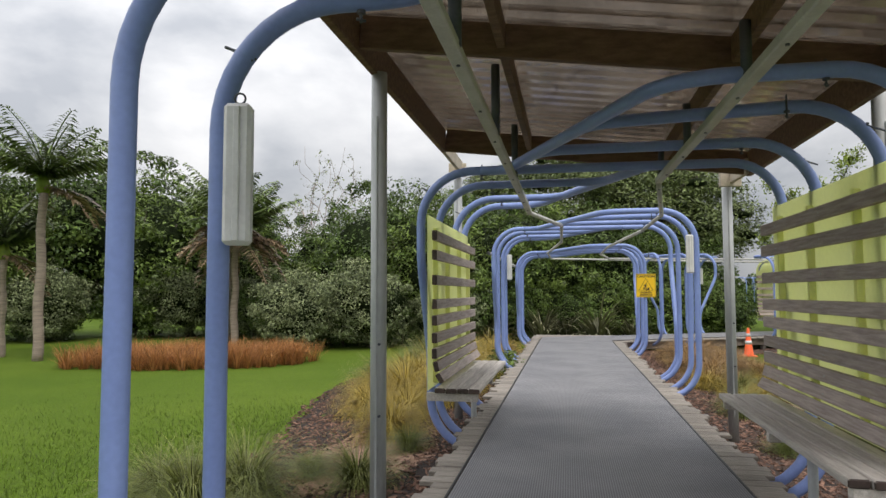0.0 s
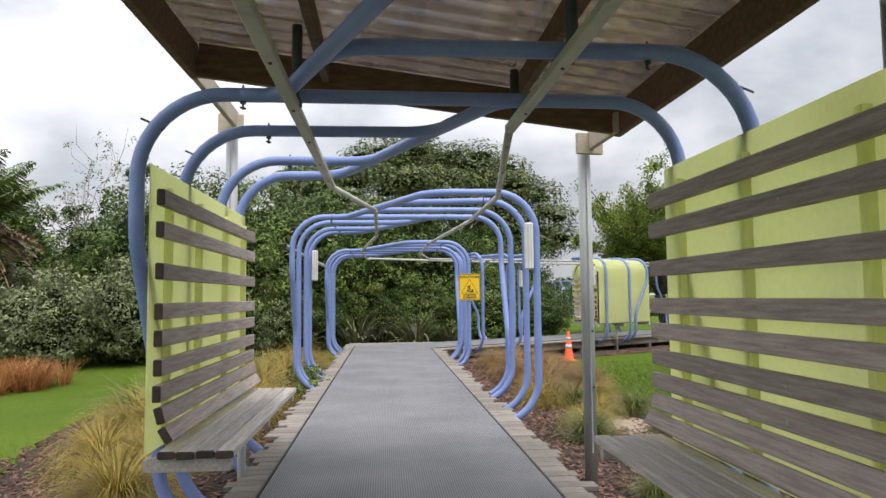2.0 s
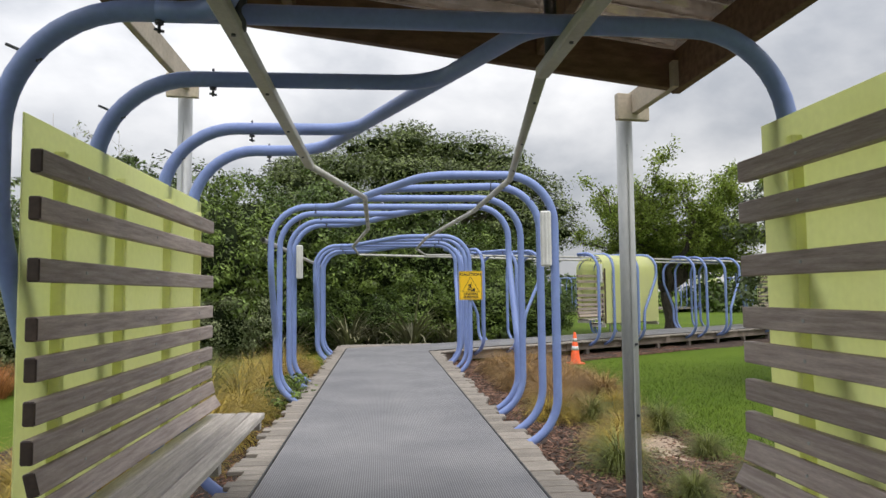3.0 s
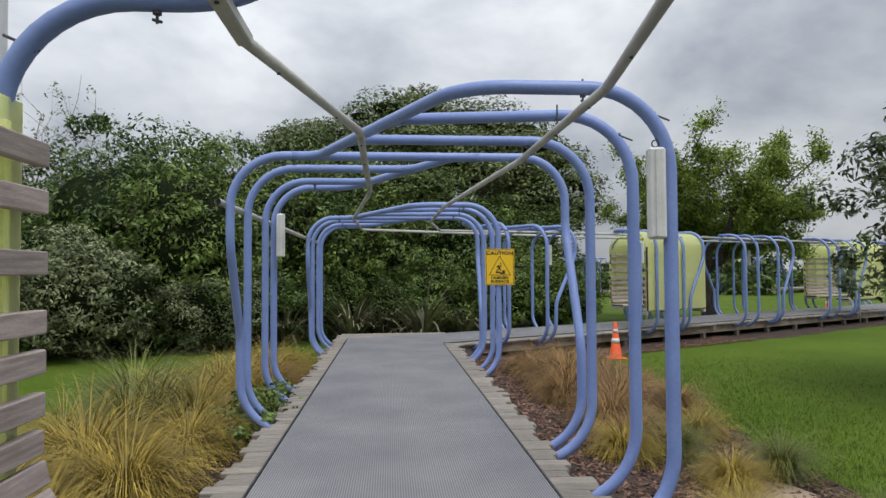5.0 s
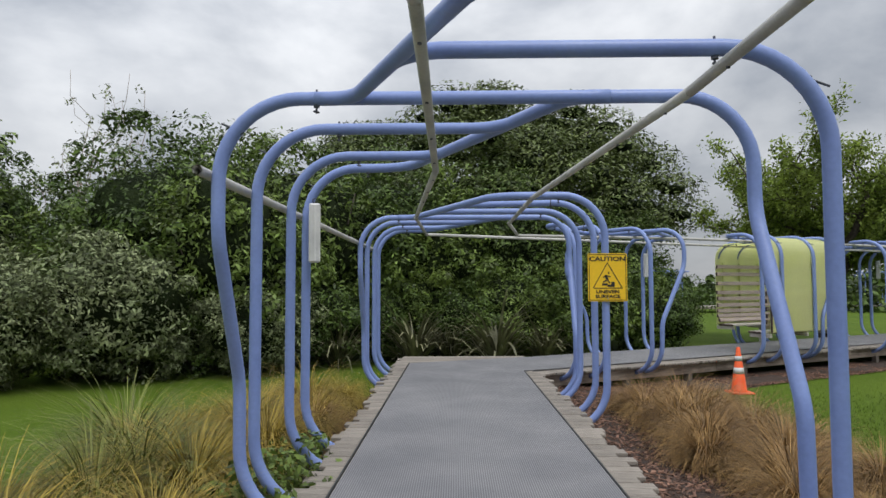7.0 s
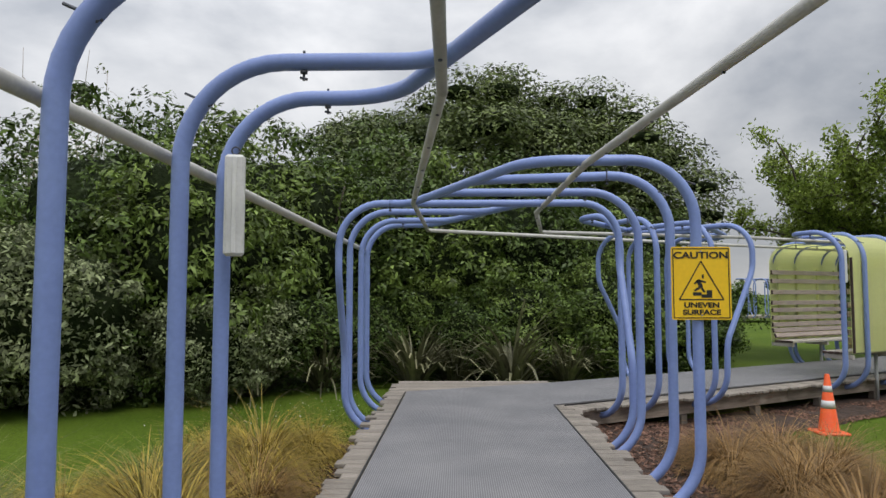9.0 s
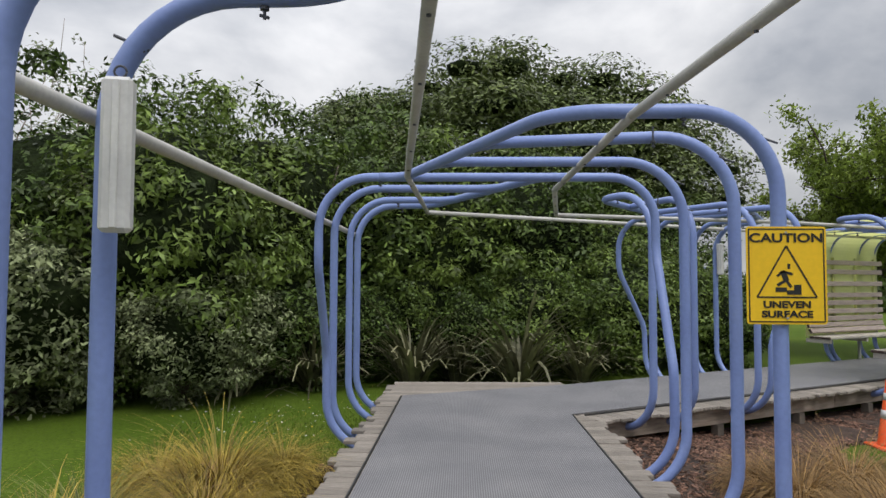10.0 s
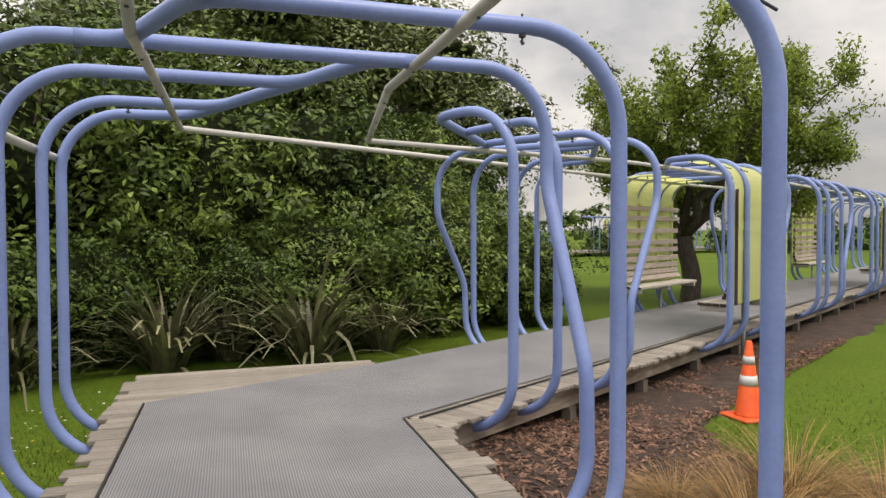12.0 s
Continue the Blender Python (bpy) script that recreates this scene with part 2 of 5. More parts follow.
def box(bm, lo, hi, bevel=0.0):
    """An upright box between two corners, with bevelled edges."""
    r = bmesh.ops.create_cube(bm, size=1)["verts"]
    c = [(a + b) / 2 for a, b in zip(lo, hi)]
    s = [b - a for a, b in zip(lo, hi)]
    for v in r:
        v.co = Vector([c[i] + v.co[i] * s[i] for i in range(3)])
    if bevel:
        es = {e for v in r for e in v.link_edges}
        bmesh.ops.bevel(bm, geom=list(es), offset=bevel, segments=1, affect="EDGES")
    return bm


def beam(bm, p, q, w, h, bevel=0.004):
    """A straight timber or bar of section w (level) by h between two points."""
    p, q = Vector(p), Vector(q)
    d = q - p
    x = Vector((0, 0, 1)).cross(d)
    x = x.normalized() if x.length > 1e-6 else Vector((1, 0, 0))
    y = d.normalized().cross(x)
    b = bmesh.new()
    box(b, (-w / 2, -h / 2, 0), (w / 2, h / 2, d.length), bevel)
    m = Matrix((x, y, d.normalized())).transposed().to_4x4()
    m.translation = p
    bmesh.ops.transform(b, matrix=m, verts=b.verts)
    t = bpy.data.meshes.new("tmp")
    b.to_mesh(t)
    b.free()
    bm.from_mesh(t)
    bpy.data.meshes.remove(t)
    return bm


def fillet(pts, radii, steps=10):
    """A path through pts with corners rounded to circular arcs."""
    out = [Vector(pts[0])]
    for i in range(1, len(pts) - 1):
        a, b, c = Vector(pts[i - 1]), Vector(pts[i]), Vector(pts[i + 1])
        r = radii if isinstance(radii, (int, float)) else radii[i - 1]
        u, v = (a - b), (c - b)
        ang = u.angle(v, math.pi)
        if r <= 0 or ang > math.pi - 0.03:
            out.append(b)
            continue
        k = min(r / math.tan(ang / 2), u.length * 0.62, v.length * 0.62)
        s, e = b + u.normalized() * k, b + v.normalized() * k
        centre = b + (u.normalized() + v.normalized()).normalized() * (k / math.cos(ang / 2))
        p, q = s - centre, e - centre
        turn = p.angle(q)
        for j in range(steps + 1):
            f = turn * j / steps
            out.append(centre + (p * math.sin(turn - f) + q * math.sin(f)) / math.sin(turn))
    out.append(Vector(pts[-1]))
    return out


def tube(bm, path, r, sides=14, hollow=False):
    """Sweeps a round pipe along a path. r: one radius or one per point."""
    n = len(path)
    up = None
    rings = []
    for i, p in enumerate(path):
        t = (path[min(i + 1, n - 1)] - path[max(i - 1, 0)]).normalized()
        if up is None:
            up = t.orthogonal().normalized()
        up = (up - t * up.dot(t)).normalized()
        side = t.cross(up)
        rad = r[i] if isinstance(r, (list, tuple)) else r
        rings.append([bm.verts.new(p + (up * math.cos(a) + side * math.sin(a)) * rad) for a in [2 * math.pi * k / sides for k in range(sides)]])
    for a, b in zip(rings, rings[1:]):
        for k in range(sides):
            bm.faces.new((a[k], a[(k + 1) % sides], b[(k + 1) % sides], b[k]))
    if not hollow:
        bm.faces.new(list(reversed(rings[0])))
        bm.faces.new(rings[-1])
    return bm


def cylinder(bm, p, q, r, sides=12):
    return tube(bm, [Vector(p), Vector(q)], r, sides)


PLAIN = Matrix.Identity(4)
LEG2 = Matrix.Translation((1.43, 19.04, 0)) @ Matrix.Rotation(radians(30.5), 4, "Z")


def leg2(u, v, z=0.0):
    return LEG2 @ Vector((u, v, z))


# ---- the setting: ground, beds, boardwalk ----
GROUND = -0.42


def ground_height(x, y):
    return GROUND + 0.035 * noise.noise(Vector((x * 0.12, y * 0.12, 0.3)))


def build_ground():
    xs = [-3000, -900, -300, -120, -60] + [-40 + 2 * i for i in range(46)] + [70, 120, 300, 900, 3000]
    ys = [-3000, -900, -300, -100, -40] + [-20 + 2 * i for i in range(46)] + [90, 140, 300, 900, 3000]
    bm = bmesh.new()
    grid = [[bm.verts.new((x, y, ground_height(x, y) if abs(x) < 80 and abs(y) < 100 else GROUND)) for y in ys] for x in xs]
    for i in range(len(xs) - 1):
        for j in range(len(ys) - 1):
            bm.faces.new((grid[i][j], grid[i + 1][j], grid[i + 1][j + 1], grid[i][j + 1]))
    ob = new("ground", mesh_of("ground", bm, LAWN, True))
    tagged(ob, "mown green lawn with paler dry patches", "lawn", kind="structure")


build_ground()


def in_poly(x, y, poly):
    inside = False
    for (x1, y1), (x2, y2) in zip(poly, poly[1:] + poly[:1]):
        if (y1 > y) != (y2 > y) and x < (x2 - x1) * (y - y1) / (y2 - y1) + x1:
            inside = not inside
    return inside


BED_RIGHT = [(1.2, -4), (2.6, -4), (3.3, 2), (3.6, 6), (3.7, 9), (3.8, 11), (4.0, 13), (3.9, 15), (3.6, 17), (3.85, 18.3), (4.15, 19.9), (5.2, 20.9), (2.6, 20.2), (1.2, 19.4)]
BED_LEFT = [(-0.8, -4), (-2.6, -4), (-3.0, 2), (-3.2, 6), (-3.5, 8), (-4.0, 10), (-4.3, 13), (-3.6, 15.5), (-2.3, 16.8), (-1.3, 18.2), (-0.8, 18.6)]


def bed_height(x, y):
    edge = min(abs(x - 1.4), abs(x + 1.0))
    return ground_height(x, y) + 0.02 + 0.17 * math.exp(-(edge / 1.1) ** 2) + 0.03 * noise.noise(Vector((x * 1.3, y * 1.3, 2.0)))


def build_bed(name, poly, label):
    bm = bmesh.new()
    step = 0.125
    xs = [p[0] for p in poly]
    ys = [p[1] for p in poly]
    nx, ny = int((max(xs) - min(xs)) / step) + 2, int((max(ys) - min(ys)) / step) + 2
    grid = {}
    for i in range(nx):
        for j in range(ny):
            x, y = min(xs) + i * step, min(ys) + j * step
            wob = 0.22 * noise.noise(Vector((x * 1.1, y * 1.1, 5)))
            if in_poly(x + wob, y + wob, poly):
                grid[i, j] = bm.verts.new((x, y, bed_height(x, y)))
    for (i, j), v in grid.items():
        q = [grid.get(k) for k in ((i, j), (i + 1, j), (i + 1, j + 1), (i, j + 1))]
        if all(q):
            bm.faces.new(q)
    ob = new(name, mesh_of(name, bm, MULCHSOIL, True))
    tagged(ob, label, "garden bed", kind="structure")


build_bed("garden_bed_right", BED_RIGHT, "dark bark mulch bed beside the boardwalk")
build_bed("garden_bed_left", BED_LEFT, "brown bark mulch and bare soil bed beside the boardwalk")


def build_strip():
    """Bare earth under and along the edge of the second leg."""
    bm = bmesh.new()
    rows = []
    for k in range(240):
        u = 0.6 + k * 0.125
        far = -0.8 - 0.25 * math.sin(u * 0.7) * math.exp(-u / 14) + 0.16 * noise.noise(Vector((u * 0.9, 1.0, 0))) + 0.06 * noise.noise(Vector((u * 4.1, 2.0, 0)))
        row = []
        for j in range(9):
            v = 0.4 + (far - 0.4) * j / 8
            p = leg2(u, v)
            z = ground_height(p.x, p.y) + 0.035 + 0.025 * noise.noise(Vector((p.x * 2.5, p.y * 2.5, 1)))
            row.append(bm.verts.new((p.x, p.y, z - (0.05 if j == 8 else 0))))
        rows.append(row)
    for a, b in zip(rows, rows[1:]):
        for j in range(8):
            bm.faces.new((a[j], a[j + 1], b[j + 1], b[j]))
    tagged(new("garden_bed_turn", mesh_of("garden_bed_turn", bm, MULCHSOIL, True)), "strip of dark bare earth along the boardwalk", "garden bed", kind="structure")


build_strip()


def build_chips(name, poly, count, seed, xlim, yend=20.0):
    rnd = random.Random(seed)
    verts, faces = [], []
    xs = [p[0] for p in poly]
    ys = [p[1] for p in poly]
    made = 0
    while made < count:
        x, y = rnd.uniform(max(min(xs), xlim[0]), min(max(xs), xlim[1])), rnd.uniform(2.5, yend)
        if not in_poly(x, y, poly):
            continue
        made += 1
        a, l, w, t = rnd.uniform(0, math.pi), rnd.uniform(0.025, 0.085), rnd.uniform(0.012, 0.032), rnd.uniform(0.004, 0.012)
        tilt = Euler((rnd.uniform(-0.5, 0.5), rnd.uniform(-0.5, 0.5), a)).to_matrix()
        c = Vector((x, y, bed_height(x, y) + 0.008))
        k = len(verts)
        for sx, sy, sz in ((-1, -1, -1), (1, -0.8, -1), (0.9, 1, -1), (-1, 0.7, -1), (-0.9, -0.9, 1), (1, -0.7, 1), (0.8, 0.9, 1), (-0.9, 0.6, 1)):
            verts.append(c + tilt @ Vector((sx * l / 2, sy * w / 2, sz * t / 2)))
        for f in ((4, 5, 6, 7), (0, 1, 5, 4), (1, 2, 6, 5), (2, 3, 7, 6), (3, 0, 4, 7)):
            faces.append([k + i for i in f])
    me = bpy.data.meshes.new(name)
    me.from_pydata([tuple(v) for v in verts], [], faces)
    me.materials.append(CHIP)
    tagged(new(name, me), "loose brown bark chips spread on the garden bed", "bark mulch", kind="stuff")


build_chips("bark_mulch", BED_RIGHT, 15000, 3, (1.2, 4.6))
build_chips("bark_mulch", [tuple(leg2(u, v))[:2] for u, v in ((0.8, 0.3), (9.0, 0.3), (9.0, -0.85), (0.8, -0.85))], 6000, 6, (1.2, 12.0), 26.0)
build_chips("bark_mulch", BED_LEFT, 11000, 4, (-4.2, -0.8))


def build_patch(name, cx, cy, rx, ry, mat, label, lift=0.012):
    bm = bmesh.new()
    c = bm.verts.new((cx, cy, bed_height(cx, cy) + lift + 0.02))
    ring = []
    for k in range(28):
        a = 2 * math.pi * k / 28
        w = 1 + 0.3 * noise.noise(Vector((math.cos(a) * 2, math.sin(a) * 2, cx)))
        x, y = cx + rx * w * math.cos(a), cy + ry * w * math.sin(a)
        ring.append(bm.verts.new((x, y, bed_height(x, y) + 0.002)))
    mid = []
    for k in range(28):
        p = (ring[k].co + c.co) / 2
        mid.append(bm.verts.new((p.x, p.y, bed_height(p.x, p.y) + lift)))
    for k in range(28):
        j = (k + 1) % 28
        bm.faces.new((c, mid[k], mid[j]))
        bm.faces.new((mid[k], ring[k], ring[j], mid[j]))
    tagged(new(name, mesh_of(name, bm, mat, True)), label, "bare soil", kind="structure")


build_patch("soil_patch_right", 3.05, 10.9, 0.42, 0.8, SOILBARE, "bare sandy soil patch in the mulch bed")
build_patch("soil_patch_left", -2.0, 6.9, 0.7, 1.7, SOILRED, "bare reddish soil patch in the mulch bed")


def build_mat():
    near, far = 0.31, 2.10
    bm = bmesh.new()
    one = [Vector((-0.78, -4, 0)), Vector((1.155, -4, 0)), Vector((1.155, 19.33, 0)), Vector((-0.77, 20.44, 0))]
    two = [one[2], leg2(30, near), leg2(30, far), leg2(1.25, far), one[3]]
    for ring in (one, two):
        top = [bm.verts.new((p.x, p.y, 0.012)) for p in ring]
        low = [bm.verts.new((p.x, p.y, 0.001)) for p in ring]
        bm.faces.new(top)
        for k in range(len(top)):
            j = (k + 1) % len(top)
            if {k, j} != ({2, 3} if ring is one else {0, 4}):
                bm.faces.new((low[k], low[j], top[j], top[k]))
    tagged(new("walkway_mat", mesh_of("walkway_mat", bm, MAT)), "grey ribbed non-slip matting laid on the boardwalk", "floor mat", kind="structure")
    for name, p, q in (("mat_trim_left", (-0.795, -4, 0.008), (-0.79, 20.42, 0.008)), ("mat_trim_right", (1.168, -4, 0.008), (1.168, 19.30, 0.008)), ("mat_trim_corner", leg2(0.02, near - 0.014, 0.008), leg2(29, near - 0.014, 0.008))):
        bm = bmesh.new()
        beam(bm, p, q, 0.018, 0.014, 0.003)
        tagged(new(name, mesh_of(name, bm, BLACK)), "thin black edging strip of the matting", "mat edging", kind="structure")


build_mat()


def build_deck_frame():
    bm = bmesh.new()
    for x in (-0.86, 0.2, 1.26):
        beam(bm, (x, -4, -0.135), (x, 21.7 if x < 1 else 19.1, -0.135), 0.07, 0.19)
    for v in (1.05, 2.0):
        beam(bm, leg2(-0.1, v, -0.14), leg2(30, v, -0.14), 0.07, 0.19)
    beam(bm, (-1.0, 21.72, -0.13), (1.4, 21.9, -0.13), 0.05, 0.18)
    tagged(new("deck_bearer", mesh_of("deck_bearer", bm, BEARER)), "dark timber bearers under the boardwalk", "deck frame", kind="structure")
    fascia = thing("deck_fascia", "weathered timber edge joists along the boardwalk", "deck frame", kind="structure")
    for k in range(7):
        bm = bmesh.new()
        dz = 0.004 * math.sin(k * 2.1)
        beam(bm, leg2(-0.1 + 4.3 * k, 0.12, -0.14 + dz), leg2(4.195 + 4.3 * k, 0.12, -0.14 - dz), 0.05, 0.19, 0.005)
        part("joist", bm, JOIST, fascia)
    for u in [0.35 + 1.55 * i for i in range(19)]:
        bm = bmesh.new()
        box(bm, (-0.055, -0.055, -0.5), (0.055, 0.055, -0.235), 0.006)
        ob = new("deck_pile", mesh_of("deck_pile", bm, BEARER))
        ob.matrix_basis = Matrix.Translation(leg2(u, 0.12)) @ Matrix.Rotation(radians(30.5), 4, "Z")
        tagged(ob, "short square timber pile under the boardwalk", "deck pile", group="boardwalk piles", kind="structure")
    for y in [4.0 + 1.7 * i for i in range(11)]:
        for x in (-0.86, 1.26):
            bm = bmesh.new()
            box(bm, (-0.055, -0.055, -0.5), (0.055, 0.055, -0.23), 0.006)
            ob = new("deck_pile", mesh_of("deck_pile", bm, BEARER))
            ob.location = (x, y, 0)
            tagged(ob, "short square timber pile under the boardwalk", "deck pile", group="boardwalk piles", kind="structure")


build_deck_frame()

# ---- the blue pipe arches ----
H = 2.40
R = 0.039
TOP = 0.46      # radius of the upper bends
PIPES = (5.97, 6.71, 7.655, 8.22), (3.65, 4.24, 5.20, 5.97)


def pipe_part(parent, pts, radii, r=R):
    bm = bmesh.new()
    tube(bm, fillet(pts, radii), r)
    return part("pipe", bm, BLUE, parent, smooth=True)


def clamp(parent, at, out):
    """A bolt with a wing nut and a ring, left on a pipe."""
    bm = bmesh.new()
    at, out = Vector(at), Vector(out).normalized()
    cylinder(bm, at - out * 0.052, at + out * 0.085, 0.006, 8)
    cylinder(bm, at + out * 0.040, at + out * 0.052, 0.017, 8)
    side = out.orthogonal().normalized()
    cylinder(bm, at + out * 0.075 - side * 0.018, at + out * 0.075 + side * 0.018, 0.006, 6)
    return part("clamp_bolt", bm, DARKSTEEL, parent, "dark steel bolt with wing nut")


def build_arches(left, right, wl, wr, lean=0.45):
    """Eight pipe legs: a straight arch from the first left to the last right leg, and two slanting pipes on top that the others run into."""
    l1, l2, l3, l4 = left
    r1, r2, r3, r4 = right
    f = -0.13
    th = thing("pipe_arches", "lilac-blue painted steel pipe arches bent over the boardwalk", "pipe arch", group="pipe arches over the boardwalk")
    span = wr - wl
    xa, xb = wl + 0.76, wl + 1.80      # where the first slant leaves and lands
    xc, xd = wl + 0.90, wl + 1.98      # the second slant
    k = (r4 - l1) / span
    ya, yd = l1 + k * (xa - wl), l1 + k * (xd - wl)
    s1 = (r1 - ya) / (xb - xa)
    s2 = (yd - l4) / (xd - xc)
    foot = 0.8
    # straight arch, its two legs leaning along the walk
    pipe_part(th, [(wl + foot, l1 + lean, f), (wl, l1 + lean, f), (wl, l1 + lean * 0.95, 0.75), (wl, l1, 1.62), (wl, l1, H), (wr, r4, H), (wr, r4, 1.75), (wr, r4 - lean * 1.05, 0.75), (wr, r4 - lean * 1.1, f), (wr - foot, r4 - lean * 1.1, f)],
              [0.47, 0.5, 0.5, TOP, TOP, 0.5, 0.5, 0.47])
    # first slant, from the straight arch to the first right leg
    pipe_part(th, [(xa - 0.22, ya - 0.22 * k, H), (xa, ya, H), (xb, r1, H), (wr, r1, H), (wr, r1, f), (wr - foot, r1, f)], [0.45, 0.45, TOP, 0.47], R + 0.0015)
    # second slant, from the last left leg to the straight arch
    pipe_part(th, [(wl + foot, l4, f), (wl, l4, f), (wl, l4, H), (xc, l4, H), (xd, yd, H), (xd + 0.22, yd + 0.22 * k, H)], [0.47, TOP, 0.45, 0.45], R + 0.0015)
    for y in (l2, l3):
        x = xc + (y - l4) / s2
        pipe_part(th, [(wl + foot, y, f), (wl, y, f), (wl, y, H), (x, y, H), (x + 0.14, y + 0.14 * s2, H)], [0.47, TOP, 0.3])
    for y, o in ((r2, 0.26), (r3, 0.0)):
        x = xa + (y + o - ya) / s1
        pipe_part(th, [(wr - foot, y, f), (wr, y, f), (wr, y, H), (x, y + o, H), (x - 0.14, y + o - 0.14 * s1, H)], [0.47, TOP, 0.3])
    for y in (r1, r2, r3):
        clamp(th, (wr - 0.045, y, H - 0.16), (-0.8, 0, 0.3))
        clamp(th, (wr - 0.5, y, H), (0, 0, -1))
    for y in (l1, l2, l3, l4):
        clamp(th, (wl + 0.06, y, H - 0.16), (0.9, 0, -0.4))
        clamp(th, (wl + 0.55, y, H), (0, 0, -1))
    return th


BENCH_ARCH = build_arches((5.95, 6.76, 7.76, 8.43), (3.57, 4.17, 5.20, 6.0), -1.28, 1.745)
ARCH = build_arches(*PIPES, -1.28, 1.71)
ARCH.matrix_basis = Matrix.Translation((0, -5.82, 0))
for dx, dy, dz in ((0, 5.99, 0.04), (-0.035, 11.92, -0.03)):
    copy_thing(ARCH, Matrix.Translation((dx, dy, dz)))
# along the second leg; "left" is its far side
ARCH2 = build_arches((2.45, 3.15, 4.09, 4.62), (0.45, 1.07, 2.12, 2.95), -2.33, 0.28, 0.55)
TURN2 = LEG2 @ Matrix.Rotation(radians(-90), 4, "Z")
ARCH2.matrix_basis = TURN2
for du in (4.65, 9.05, 13.7, 18.2, 22.8):
    copy_thing(ARCH2, TURN2 @ Matrix.Translation((0, du, 0)))


# ---- the two rails under the arches ----
def build_rails():
    z = H - 0.039 - 0.027
    a = [(-0.44, -4.2, z), (-0.46, 8.65, z), (-0.08, 10.4, z), (-0.11, 13.75, z), (-0.50, 17.6, z), (-0.48, 20.57, z), tuple(leg2(9.0, 2.02, z)), tuple(leg2(12, 1.75, z)), tuple(leg2(29, 1.75, z))]
    b = [(0.98, -4.2, z), (0.82, 6.38, z), (1.22, 9.25, z), (1.21, 11.5, z), (0.885, 15.5, z), (0.865, 18.45, z), (1.22, 20.9, z), tuple(leg2(4.3, 0.82, z)), tuple(leg2(9.5, 0.45, z)), tuple(leg2(29, 0.45, z))]
    for pts, flat_to in ((a, 1), (b, 1)):
        th = thing("overhead_rail", "weathered grey steel rail bolted under the pipe arches", "overhead rail", group="overhead rails")
        for k, (p, q) in enumerate(zip(pts, pts[1:])):
            bm = bmesh.new()
            if k < flat_to:
                beam(bm, p, q, 0.062, 0.05, 0.006)
                part("rail_bar", bm, RAILPAINT, th, "flat pale steel bar with bolt holes")
            else:
                tube(bm, [Vector(p), Vector(q)], 0.027, 12)
                for e in (p, q):
                    bmesh.ops.create_icosphere(bm, subdivisions=2, radius=0.0275, matrix=Matrix.Translation(e))
                part("rail_pipe", bm, RAILPAINT, th, smooth=True)
            n = max(int((Vector(q) - Vector(p)).length / 0.75), 1)
            for j in range(n):
                c = Vector(p).lerp(Vector(q), (j + 0.4) / n)
                bm = bmesh.new()
                drop = 0.025 if k < flat_to else 0.026
                cylinder(bm, c - Vector((0, 0, drop + 0.007)), c - Vector((0, 0, drop - 0.012)), 0.009, 8)
                part("bolt", bm, DARKSTEEL, th)
    return z


RAILZ = build_rails()


def build_side_rail():
    bm = bmesh.new()
    tube(bm, [Vector((-1.36, 11.85, 2.02)), Vector((-1.37, 20.3, 2.02))], 0.03, 12, hollow=True)
    tube(bm, [Vector((-1.37, 20.3, 2.02)), Vector((-1.36, 11.85, 2.02))], 0.025, 12, hollow=True)
    tagged(new("side_rail", mesh_of("side_rail", bm, RAILPAINT, True)), "open-ended weathered grey steel pipe fixed outside the blue arches", "pipe rail")


build_side_rail()


# ---- the roof over the bench bay ----
SKEW, MID_BEAM, FAR_EDGE = 0.09, 3.88, 6.79


def roof_y(x, back):
    return back + SKEW * (x + 1.2)


def roof_z(x, up=0.0):
    """The underside of the roof's timbers, falling to the right, and heights above it."""
    return 2.63 - 0.1 * x + up


def roof_beam(x0, y0, x1, y1, w, h, up):
    """A roof timber whose lower face lies a little above the underside plane."""
    bm = bmesh.new()
    return beam(bm, (x0, y0, roof_z(x0, up + h / 2)), (x1, y1, roof_z(x1, up + h / 2)), w, h)


